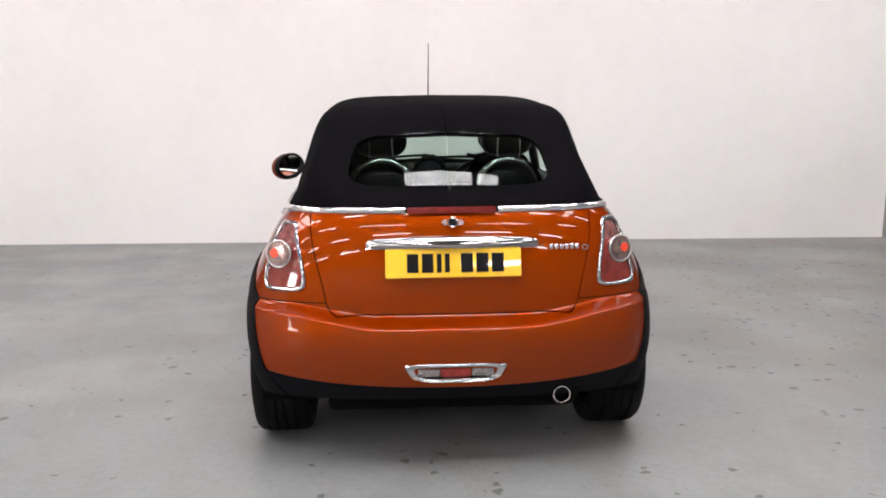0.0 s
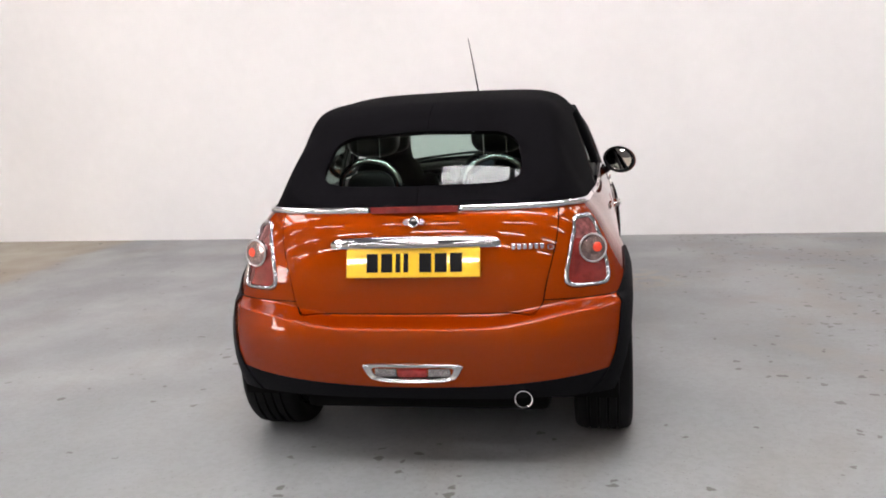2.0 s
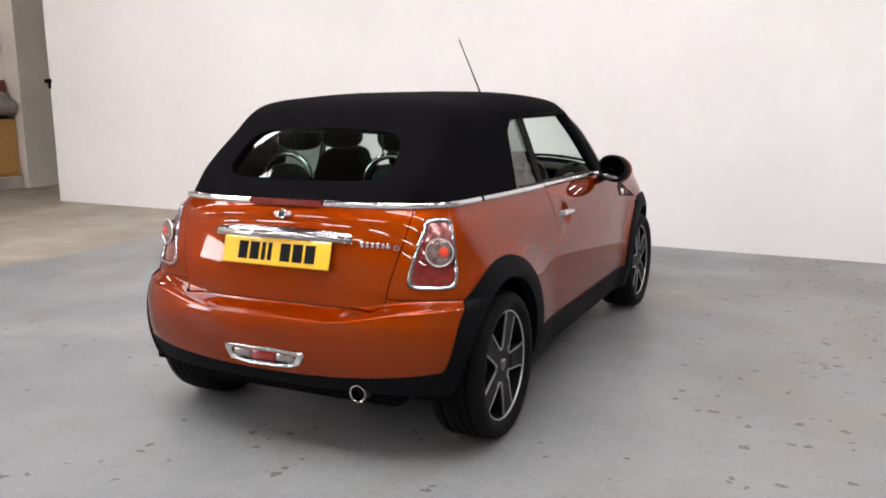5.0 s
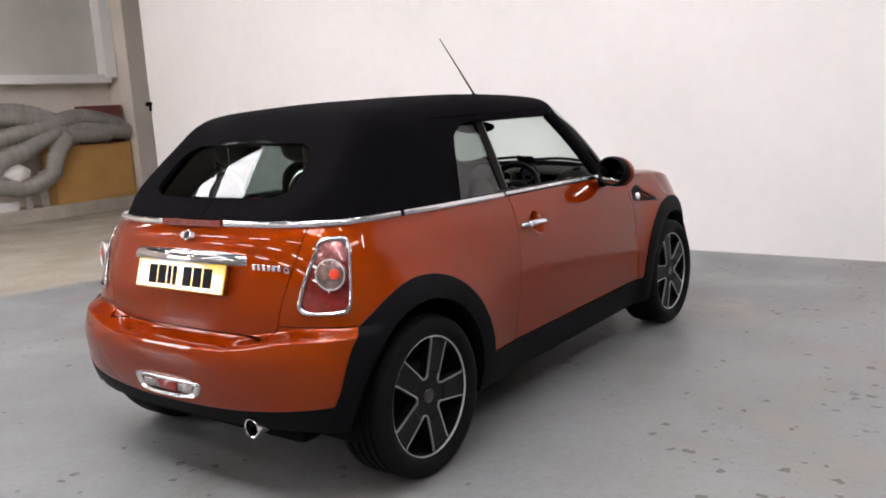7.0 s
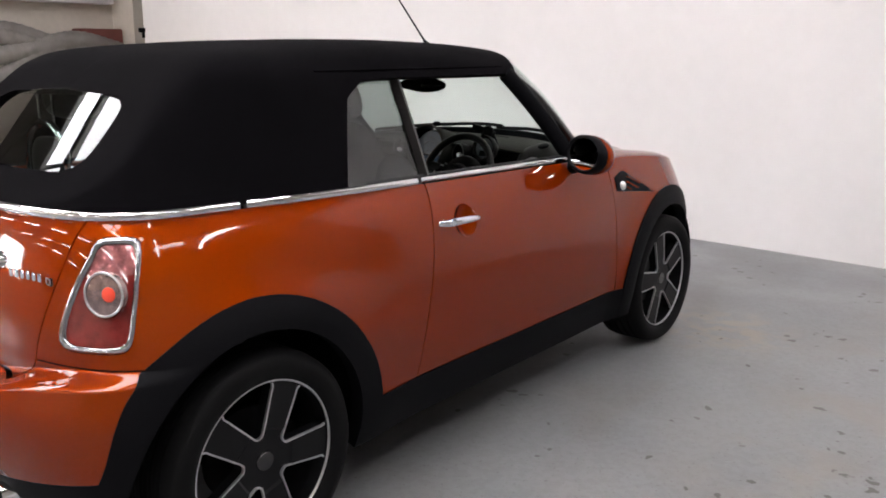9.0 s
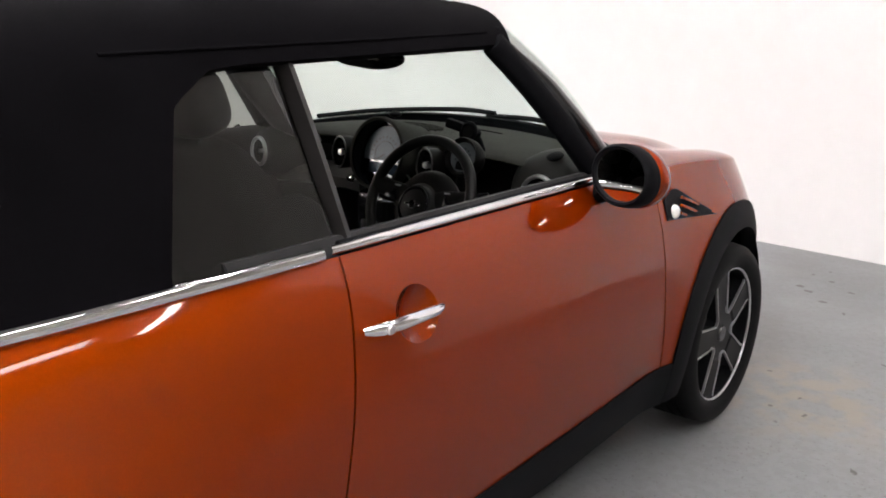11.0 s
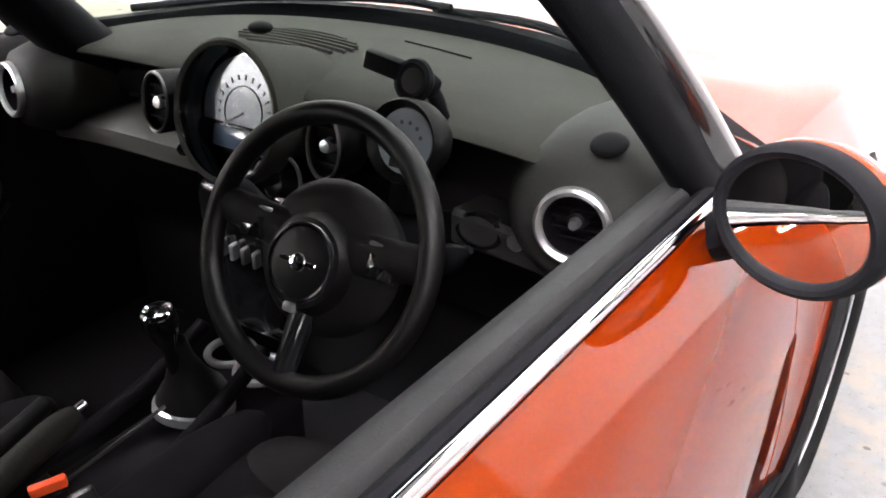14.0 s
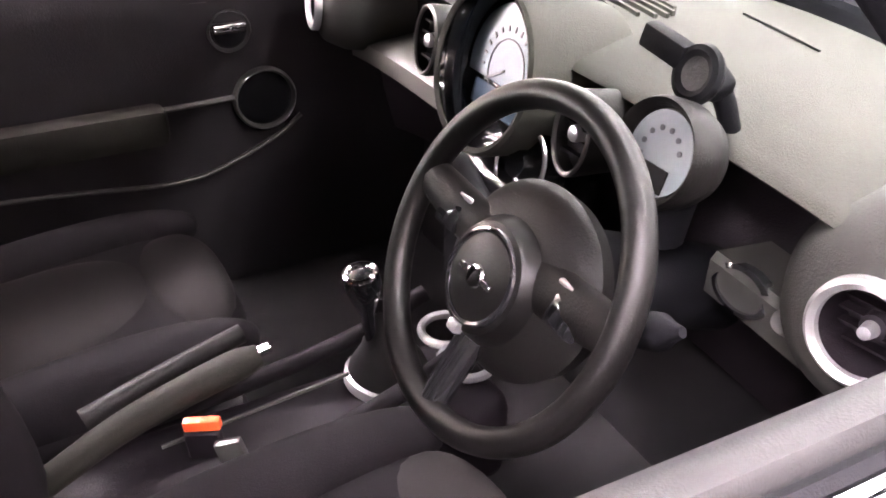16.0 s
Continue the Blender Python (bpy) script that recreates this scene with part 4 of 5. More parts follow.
bm = bmesh.new()
loops = [[bm.verts.new(v) for v in fog_ring(*g)] for g in ((0.034, 0.017, 0, -0.590), (0.034, 0.017, 0, -0.606), (0.029, 0.013, 0, -0.612), (0.004, 0.003, 0.001, -0.606), (0.0, 0.0, 0.001, -0.590))]
for la, lb in zip(loops, loops[1:]):
    for i in range(64):
        bm.faces.new((la[i], la[(i + 1) % 64], lb[(i + 1) % 64], lb[i]))
fog = part("fog_lamp", bm, FOGFRAME, car, "silver-framed rear fog lamp")
bm = bmesh.new()
bm.faces.new([bm.verts.new(v) for v in fog_ring(0.002, 0.002, 0.001, -0.593)])
part("backing", bm, DARK, fog)
for x0, x1, mt, nm in ((-0.146, -0.060, FOGCLEAR, "clear_lens"), (-0.057, 0.057, FOGRED, "red_lens"), (0.060, 0.146, FOGCLEAR, "clear_lens")):
    bm = bmesh.new()
    yy = -0.602 + 0.4 * ((x0 + x1) / 2) ** 2
    box(bm, x0, yy, 0.387, x1, yy + 0.02, 0.4215, 0.006)
    part(nm, bm, mt, fog)

# boot badge and plain bright bars
bm = bmesh.new()
turn = Matrix.Translation((0.002, -0.430, 0.951)) @ Matrix.Rotation(radians(90 - 24), 4, "X")
lathe([(0, 0.006), (0.017, 0.005), (0.02, 0.0)], 28, turn, bm)
badge = part("boot_badge", bm, GLOSS, car, "silver winged badge")
bm = bmesh.new()
torus(bm, turn @ Vector((0, 0, 0.003)), 0.0185, 0.0024, turn.to_3x3().to_4x4(), 32, 8)
part("ring", bm, CHROME, badge)
for sgn in (1, -1):
    bm = bmesh.new()
    for k in range(3):
        box(bm, sgn * 0.022, -0.010 + 0.008 * k, 0, sgn * (0.043 - 0.006 * abs(k - 1)), -0.005 + 0.008 * k, 0.004, 0.001, 1, turn)
    part("wing", bm, SATIN, badge)
bm = bmesh.new()
for k in range(6):
    box(bm, 0.375 + 0.021 * k, -0.453 + 0.0042 * k, 0.842 - 0.0005 * k, 0.390 + 0.021 * k, -0.448 + 0.0042 * k, 0.864 - 0.0005 * k, 0.002, 1, None)
part("model_bars", bm, CHROME, car, "row of small chrome bars")
bm = bmesh.new()
for q in ((0.508, 0.512), (0.528, 0.532)):
    box(bm, q[0], -0.425, 0.836, q[1], -0.419, 0.856)
for q in ((0.836, 0.839), (0.853, 0.856)):
    box(bm, 0.508, -0.425, q[0], 0.532, -0.419, q[1])
part("small_outline_bar", bm, CHROME, car)

# side grilles with round lamps
def vent_zone(x, y, z):
    return np.maximum(np.maximum(1.985 - y, z - (0.868 - 0.50 * np.clip(y - 2.08, 0, 1) - 0.3 * np.clip(2.05 - y, 0, 1))), (0.790 - 0.12 * (y - 2.0)) - z)


zone = split(split(wing, lambda x, y, z: y - 2.34)[0], vent_zone)[0]
for sgn in (1, -1):
    k = (lambda s: s) if sgn > 0 else mirrored
    g = shell("side_grille", k(raised(zone, 0.004)), PLASTIC, car, "gloss black side grille with a round white lamp")
    cen = zone[0][np.argmin(np.abs(zone[0][:, 1] - 2.04) + np.abs(zone[0][:, 2] - 0.805))]
    part("side_lamp", lathe([(0, 0.018), (0.015, 0.015), (0.021, 0.008), (0.022, 0)], 24, Matrix.Translation((sgn * cen[0], 2.038, 0.808)) @ Matrix.Rotation(radians(90 * sgn), 4, "Y")), material("white_lamp_lens", (0.85, 0.85, 0.82), 0.2, coat=0.8), g, "white round side lamp")
    for q in range(3):
        z0 = 0.848 - 0.024 * q
        bar = [(sgn * (cen[0] + 0.006), yy, z0 - 0.36 * (yy - 2.07)) for yy in np.linspace(2.075, 2.28, 6)]
        bar = [b for b in bar if vent_zone(0, b[1], b[2]) < -0.004]
        if len(bar) > 1:
            part("grille_bar", sweep(bar, [(-0.004, -0.004), (0.004, -0.004), (0.004, 0.004), (-0.004, 0.004)]), PAINT, g)

# wipers
for ln in ([(-0.62, 1.915, 0.975), (-0.40, 2.035, 1.002), (-0.1, 2.105, 1.022), (0.06, 2.115, 1.020)], [(0.0, 2.15, 1.004), (0.25, 2.115, 1.012), (0.5, 1.99, 1.000), (0.62, 1.915, 0.982)]):
    part("wiper", sweep(smooth_line(ln, 16) + np.array([0, 0.0, 0.008]), circle(0.0085, 8)), PLASTIC, car, "black wiper resting on the screen")

# fixed quarter glass with its dark front edge
TINT = pane_material("quarter_glass", (0.32, 0.36, 0.345), 2.2)
EDGE = material("grey_brown_rubber", (0.014, 0.0125, 0.012), 0.35, spec=0.5, noise_scale=20, vary=0.2)
for sgn in (1, -1):
    rows2 = []
    for t in np.linspace(0, 1, 12):
        z = 0.972 + t * 0.328
        xx = 0.668 - 0.118 * t - 0.008 * (1 - t)
        front = 0.80 - 0.035 * t
        back = 0.42 + 0.12 * t
        rows2.append(np.stack([np.full(14, sgn * xx), np.linspace(back, front, 14), np.full(14, z)], 1))
    qg = shell("quarter_glass", sheet(np.stack(rows2) if sgn > 0 else np.stack(rows2)[:, ::-1]), TINT, car, "tinted quarter window", 0.004)
    ln = smooth_line([(sgn * 0.662, 0.817, 0.965), (sgn * 0.610, 0.798, 1.14), (sgn * 0.553, 0.778, 1.312)], 10)
    part("glass_edge", sweep(ln, [(-0.008, -0.017), (0.008, -0.017), (0.008, 0.017), (-0.008, 0.017)]), EDGE, qg, "black rubber edge")

# ---- cabin ----
HUBPAD = material("dark_grey_hub_vinyl", (0.0049, 0.0043, 0.0043), 0.5, spec=0.18, noise_scale=10, vary=0.15, bump=0.3, bump_scale=450)
CARPET = material("black_carpet", (0.0052, 0.0037, 0.0051), 0.95, noise_scale=30, vary=0.3, bump=0.6, bump_scale=600)
DULL = material("dull_silver_trim", (0.12, 0.118, 0.115), 0.35, 0.8)
POD = material("dark_grey_pod_vinyl", (0.023, 0.0225, 0.0212), 0.6, spec=0.2, noise_scale=8, vary=0.15, bump=0.35, bump_scale=450)
STRIP = material("silver_grey_trim", (0.062, 0.06, 0.054), 0.4, noise_scale=20, vary=0.1)
TRIM = material("grey_trim", (0.027, 0.027, 0.025), 0.4, noise_scale=20, vary=0.1)
FACE = material("pale_dial", (0.062, 0.088, 0.115), 0.35, coat=0.12, noise_scale=30, vary=0.06)
REVFACE = material("white_dial", (0.15, 0.172, 0.19), 0.35, coat=0.12, noise_scale=30, vary=0.06)
LINING = material("black_soft_lining", (0.0166, 0.0162, 0.0168), 0.6, spec=0.3, noise_scale=12, vary=0.15, bump=0.3, bump_scale=350)
# same lining as the near door, its deeper shade put into the colour
SHADEDLINING = material("black_lining_shaded", (0.0150, 0.0124, 0.0147), 0.65, spec=0.25, noise_scale=12, vary=0.15, bump=0.3, bump_scale=350)
ARM = material("dark_grey_armrest_vinyl", (0.0125, 0.0115, 0.0095), 0.7, spec=0.15, noise_scale=10, vary=0.15, bump=0.3, bump_scale=400)
FASCIA = material("black_fascia_plastic", (0.0064, 0.0046, 0.0063), 0.6, spec=0.14, noise_scale=10, vary=0.2, bump=0.3, bump_scale=450)
GREYFAB = material("charcoal_leather", (0.0046, 0.0036, 0.0045), 0.85, spec=0.1, noise_scale=20, vary=0.2, bump=0.2, bump_scale=500)


def tub():
    bm = bmesh.new()
    box(bm, -0.66, -0.1, 0.27, 0.66, 1.95, 0.3)
    part("cabin_floor", bm, CARPET, car, "black cabin carpet")
    bm = bmesh.new()
    box(bm, -0.64, -0.2, 0.3, 0.64, -0.14, 0.98, 0.02)
    part("rear_bulkhead", bm, CARPET, car)
    bm = bmesh.new()
    box(bm, -0.64, 1.84, 0.3, 0.64, 1.88, 0.93)
    part("front_bulkhead", bm, CARPET, car)


tub()
# door linings with a padded top
for sgn in (1, -1):
    prof = [(0.676, 0.985), (0.670, 0.992), (0.654, 0.990), (0.632, 0.977), (0.622, 0.95), (0.622, 0.88), (0.630, 0.86), (0.638, 0.6), (0.650, 0.3), (0.7, 0.3), (0.7, 0.9)]
    ys3 = np.linspace(0.55, 1.86, 24)
    bm = bmesh.new()
    rws = []
    for y in ys3:
        off = belt(y) - belt(1.2)
        nar = np.interp(y, tl_y[:300], tl_x[:300]) - np.interp(1.2, tl_y[:300], tl_x[:300])
        rws.append([bm.verts.new((sgn * (x + nar), y, z - 0.012 + (off if z > 0.5 else 0))) for x, z in prof])
    for a, b in zip(rws, rws[1:]):
        for j in range(len(prof)):
            k2 = (j + 1) % len(prof)
            bm.faces.new((a[j], a[k2], b[k2], b[j]))
    bm.faces.new(rws[0])
    bm.faces.new(rws[-1][::-1])
    lining = part("door_lining", bm, LINING if sgn > 0 else SHADEDLINING, car, "black door lining with a padded top", 50)
    bm = bmesh.new()
    box(bm, sgn * 0.58, 0.85, 0.66, sgn * 0.64, 1.30, 0.735, 0.02)
    part("armrest", bm, ARM, lining, "dark grey armrest pad")
    part("armrest_strip", sweep([(sgn * 0.628, 1.29, 0.715), (sgn * 0.628, 1.36, 0.716), (sgn * 0.628, 1.43, 0.717)], circle(0.006, 8)), TRIM, lining)
    part("lining_strip", sweep([(sgn * 0.628, yy, 0.905 + belt(yy) - belt(1.2)) for yy in np.linspace(0.9, 1.40, 12)], circle(0.004, 8)), TRIM, lining, "thin grey trim strip")
    Q = lambda y, z, x=0.632: Matrix.Translation((sgn * x, y, z)) @ Matrix.Rotation(radians(-90 * sgn), 4, "Y")
    for (y, z, r) in ((1.49, 0.705, 0.062), (1.435, 0.845, 0.040)):
        part("ring", lathe([(r, -0.01), (r * 1.0, 0.006), (r * 0.94, 0.012), (r * 0.88, 0.006), (r * 0.86, 0.0)], 40, Q(y, z)), DULL, lining, "dull silver trim ring")
        part("ring_centre", lathe([(0, 0.003), (r * 0.5, 0.002), (r * 0.82, -0.002)], 32, Q(y, z)), PLASTIC, lining)
    bm = bmesh.new()
    box(bm, sgn * 0.600, 1.400, 0.846, sgn * 0.62, 1.462, 0.866, 0.006)
    part("door_pull", bm, CHROME, lining, "chrome door pull")
    ln = smooth_line([(sgn * 0.632, 0.9, 0.60), (sgn * 0.63, 1.1, 0.585), (sgn * 0.63, 1.33, 0.565), (sgn * 0.63, 1.5, 0.62), (sgn * 0.63, 1.56, 0.66)], 20)
    part("pocket_edge", sweep(ln, circle(0.005, 8)), TRIM, lining)


# dashboard
def run(prof, x0, x1, n=30, bow=0.06, drop=0.03):
    """A dashboard piece: a profile of (y, z) drawn across the cabin, its ends curving back and down."""
    bm = bmesh.new()
    rws = []
    for x in np.linspace(x0, x1, n):
        k2 = (x / 0.62) ** 2
        rws.append([bm.verts.new((x, y - bow * k2 * ease(1.62, 2.0, y), z - drop * k2 * k2)) for y, z in prof])
    for a, b in zip(rws, rws[1:]):
        for j in range(len(prof)):
            k3 = (j + 1) % len(prof)
            bm.faces.new((a[j], a[k3], b[k3], b[j]))
    bm.faces.new(rws[0])
    bm.faces.new(rws[-1][::-1])
    return bm


dash = part("dashboard", run([(2.12, 0.955), (2.10, 0.983), (1.95, 0.992), (1.84, 0.996), (1.74, 0.995), (1.676, 0.990), (1.660, 0.985), (1.655, 0.980), (1.662, 0.975), (1.72, 0.971), (2.05, 0.90)], -0.528, 0.528, 30, 0.2), DASH, car, "grey dashboard with round dials and vents", 50)
for sgn in (1, -1):
    part("dash_corner", run([(2.12, 0.955), (2.10, 0.983), (1.97, 0.988), (1.90, 0.985), (1.86, 0.965), (1.86, 0.90), (2.05, 0.90)], sgn * 0.528, sgn * 0.655, 6, 0.2), DASH, dash, "", 50)
part("fascia", run([(1.765, 0.955), (1.77, 0.90), (1.76, 0.862), (1.75, 0.80), (1.765, 0.72), (1.80, 0.62), (1.86, 0.62), (1.86, 0.95)], -0.64, 0.64), FASCIA, dash, "black lower fascia", 50)
part("trim_strip", run([(1.70, 0.868), (1.648, 0.856), (1.636, 0.848), (1.638, 0.815), (1.655, 0.806), (1.78, 0.82), (1.78, 0.872)], -0.54, -0.125, 12), STRIP, dash, "pale silver-grey trim strip")
part("trim_strip", run([(1.672, 0.868), (1.664, 0.86), (1.664, 0.82), (1.674, 0.812), (1.78, 0.82), (1.78, 0.855)], 0.36, 0.55, 8), TRIM, dash, "grey trim strip")
part("upper_groove", run([(1.728, 0.94), (1.720, 0.935), (1.716, 0.895), (1.724, 0.885), (1.78, 0.9), (1.78, 0.93)], -0.48, -0.2, 8), GLOSS, dash, "gloss black glovebox panel")


def facing(x, y, z, tilt=0.0, turn=0.0):
    """A pose whose z axis looks back along the car, leaning up by tilt."""
    return Matrix.Translation((x, y, z)) @ Matrix.Rotation(radians(turn), 4, "Z") @ Matrix.Rotation(radians(90 - tilt), 4, "X")


def round_vent(x, y, z, turn, pod=1.0):
    m = facing(x, y, z, 5, turn)
    v = part("round_vent", lathe([(0.094 * pod, -0.36), (0.109 * pod, -0.22), (0.111 * pod, -0.12), (0.104 * pod, -0.05), (0.086 * pod, -0.014), (0.066 * pod, -0.002), (0.045, 0.0), (0.041, -0.02)], 56, m), POD, dash, "round air vent in a dark grey pod")
    part("vent_ring", lathe([(0.051, 0.0), (0.050, 0.010), (0.046, 0.013), (0.040, 0.009), (0.039, 0.004)], 44, m), SATIN, v, "bright vent ring")
    part("vent_core", lathe([(0.0395, 0.006), (0.038, -0.046), (0.014, -0.042), (0.012, -0.012), (0, -0.008)], 32, m), FASCIA, v)
    for k in range(5):
        bm = bmesh.new()
        h = -0.026 + 0.013 * k
        w = math.sqrt(max(0.036 ** 2 - h * h, 1e-5))
        box(bm, -w, h - 0.0012, -0.036, w, h + 0.0012, -0.022, 0, 1, m)
        part("vane", bm, FASCIA, v, smooth=0)
    part("vent_knob", lathe([(0, 0.004), (0.006, 0.003), (0.008, -0.01)], 16, m), SATIN, v)


round_vent(0.559, 1.637, 0.905, 10)
round_vent(-0.535, 1.572, 0.907, -10, 0.8)
for sgn in (1, -1):
    bm = bmesh.new()
    bmesh.ops.create_uvsphere(bm, u_segments=24, v_segments=10, radius=1, matrix=pose(sgn * 0.577, 1.685 if sgn > 0 else 1.63, 1.001, 16) @ Matrix.Diagonal((0.024, 0.026, 0.008, 1)))
    part("tweeter_grille", bm, PLASTIC, dash, "small black speaker grille")

# dash-top speaker grille with curved louvres
bm = bmesh.new()
bmesh.ops.create_uvsphere(bm, u_segments=40, v_segments=12, radius=1, matrix=pose(-0.10, 1.868, 0.990) @ Matrix.Diagonal((0.135, 0.062, 0.007, 1)))
gr = part("speaker_grille", bm, GLOSS, dash, "black louvred speaker grille")
for k in range(7):
    yy = 1.868 - 0.048 + 0.016 * k
    w = 0.130 * math.sqrt(max(1 - ((yy - 1.868) / 0.058) ** 2, 0.02))
    ln = [(-0.10 + w * u, yy + 0.014 * (1 - u * u) - 0.007, 0.998) for u in np.linspace(-1, 1, 14)]
    part("louvre", sweep(ln, [(-0.0025, -0.004), (0.0025, -0.004), (0.0025, 0.004), (-0.0025, 0.004)]), DASH, gr)

# dark line on the dash top; only a groove's shade is drawn, none cut
part("groove_shade", sweep([(0.05, 1.982, 0.9925), (0.13, 1.968, 0.9928), (0.21, 1.95, 0.993)], circle(0.0016, 6)), DARK, dash, "dark line drawn for the shade of a fine dash groove")

# big centre dial
m = facing(0.0, 1.600, 0.955, 14, 0)
sp = part("speedometer", lathe([(0.104, -0.16), (0.109, -0.03), (0.112, 0.0), (0.111, 0.012), (0.107, 0.016), (0.101, 0.013), (0.099, 0.006)], 64, m), DASH, dash, "large round centre dial in a grey bezel")
part("inner_bezel", lathe([(0.1, 0.011), (0.098, 0.006), (0.094, -0.012), (0.090, -0.034), (0.0, -0.036)], 64, m), GLOSS, sp, "black inner bezel")
part("dial_ground", lathe([(0, -0.031), (0.091, -0.031)], 48, m), GLOSS, sp)
bm = bmesh.new()
arc = [bm.verts.new(m @ Vector((0.086 * math.cos(a), 0.086 * math.sin(a), -0.028))) for a in np.linspace(radians(-14), radians(194), 40)]
bm.faces.new(arc)
part("dial_face", bm, FACE, sp, "pale dial face", 0)
DIALINK = material("grey_dial_ink", (0.04, 0.045, 0.055), 0.5)
for a in np.linspace(radians(-6), radians(186), 13):
    bm = bmesh.new()
    box(bm, 0.050, -0.0016, -0.0278, 0.057, 0.0016, -0.0265, 0, 1, m @ Matrix.Rotation(a, 4, "Z"))
    part("dial_mark", bm, DIALINK, sp, smooth=0)
bm = bmesh.new()
torus(bm, m @ Vector((0, 0.0, -0.0272)), 0.040, 0.0009, m.to_3x3().to_4x4(), 40, 6)
part("dial_circle", bm, DIALINK, sp)
bm = bmesh.new()
box(bm, -0.002, 0.0, -0.0265, 0.001, 0.045, -0.025, 0, 1, m @ Matrix.Rotation(radians(120), 4, "Z"))
part("needle", bm, DIALINK, sp, smooth=0)
bm = bmesh.new()
box(bm, -0.06, -0.06, -0.030, 0.06, -0.026, -0.026, 0.004, 2, m)
part("display", bm, material("dim_display", (0.05, 0.075, 0.11), 0.15), sp, "dark display strip")
bm = bmesh.new()
bmesh.ops.create_uvsphere(bm, u_segments=24, v_segments=10, radius=1, matrix=pose(-0.02, 1.70, 1.062) @ Matrix.Diagonal((0.02, 0.02, 0.01, 1)))
part("sensor_dome", bm, PLASTIC, dash)
# small oval vents each side of it and the audio dial below
for x in (-0.172, 0.185):
    m2 = facing(x, 1.605, 0.940, 8) @ Matrix.Diagonal((0.62, 1, 1, 1))
    v = part("centre_vent", lathe([(0.05, -0.06), (0.052, 0.0), (0.05, 0.006), (0.046, 0.005), (0.044, -0.012)], 40, m2), HUBPAD, dash, "oval centre vent")
    part("vent_core", lathe([(0, -0.01), (0.044, -0.012)], 30, m2), PLASTIC, v)
    for k in range(4):
        bm = bmesh.new()
        h = -0.026 + 0.017 * k
        w = math.sqrt(0.044 ** 2 - h * h)
        box(bm, -w, h - 0.002, -0.012, w, h + 0.002, -0.002, 0, 1, m2)
        part("vane", bm, PLASTIC, v, smooth=0)
    part("vent_knob", lathe([(0, 0.006), (0.009, 0.004), (0.012, -0.01)], 18, facing(x, 1.605, 0.940, 8)), SATIN, v)
    bm = bmesh.new()
    torus(bm, (0, 0, 0), 0.048, 0.0032, None, 40, 8)
    bmesh.ops.transform(bm, matrix=m2 @ Matrix.Translation((0, 0, 0.006)), verts=bm.verts[:])
    part("vent_rim", bm, DULL, v, "dull silver rim")
bm = bmesh.new()
m2 = facing(-0.165, 1.640, 0.848, 10) @ Matrix.Diagonal((1, 0.62, 1, 1))
part("oval_button", lathe([(0, 0.009), (0.014, 0.008), (0.021, 0.002), (0.022, -0.01)], 28, m2), CHROME, dash, "chrome oval button")
m2 = facing(0.078, 1.612, 0.852, 20)
part("audio_dial", lathe([(0.05, -0.04), (0.052, 0.0), (0.047, 0.008), (0.04, 0.002), (0.02, 0.0), (0.018, 0.014), (0, 0.015)], 40, m2), GLOSS, dash, "dark round audio dial")
bm = bmesh.new()
torus(bm, m2 @ Vector((0, 0, 0.006)), 0.048, 0.003, m2.to_3x3().to_4x4(), 40, 8)
part("audio_ring", bm, SATIN, dash)
# centre stack running down to the tunnel
bm = bmesh.new()
box(bm, -0.10, 1.585, 0.56, 0.10, 1.74, 0.835, 0.03, 3)
part("centre_console_front", bm, GLOSS, dash, "gloss black centre stack")
for x in (-0.05, -0.025, 0.0, 0.025, 0.05):
    bm = bmesh.new()
    box(bm, x - 0.004, 1.566, 0.715, x + 0.004, 1.585, 0.745, 0.003, 1)
    part("toggle_switch", bm, SATIN, dash)
# ignition slot and start button
m2 = facing(0.405, 1.668, 0.842, 10) @ Matrix.Diagonal((1.5, 1, 1, 1))
part("key_slot", lathe([(0.026, -0.01), (0.026, 0.004), (0.021, 0.006), (0.019, -0.006), (0, -0.006)], 32, m2), GLOSS, dash, "dark oval key slot")
part("start_button", lathe([(0, 0.012), (0.01, 0.011), (0.014, 0.004), (0.015, -0.006)], 24, facing(0.464, 1.668, 0.842, 10)), SATIN, dash, "small silver start button")

# steering wheel and rev counter
SW = Vector((0.31, 1.432, 0.888))
HUB = Matrix.Translation((-0.004, -0.019, 0.006))
m = facing(SW.x, SW.y, SW.z, 27)
sw = part("steering_wheel", torus(bmesh.new(), (0, 0, 0), 0.1685, 0.0148, None, 72, 16, 1.05), LEATHER, car, "black leather three-spoke steering wheel")
sw.matrix_basis = m
sw.matrix_parent_inverse = Matrix()
bm = bmesh.new()
lathe([(0.0, 0.012), (0.03, 0.011), (0.056, 0.004), (0.066, -0.012), (0.068, -0.045), (0.0, -0.05)], 44, HUB, bm)
part("hub", bm, LEATHER, sw, "black airbag cover")
part("hub_base", lathe([(0.0, -0.006), (0.075, -0.007), (0.098, -0.014), (0.110, -0.028), (0.104, -0.05), (0.0, -0.055)], 44, Matrix.Translation((0.006, -0.008, 0)) @ Matrix.Diagonal((1.0, 0.9, 1, 1))), HUBPAD, sw, "grey wheel centre")
bm = bmesh.new()
torus(bm, HUB @ Vector((0, 0, 0.006)), 0.047, 0.004, None, 40, 8)
part("hub_ring", bm, GLOSS, sw)
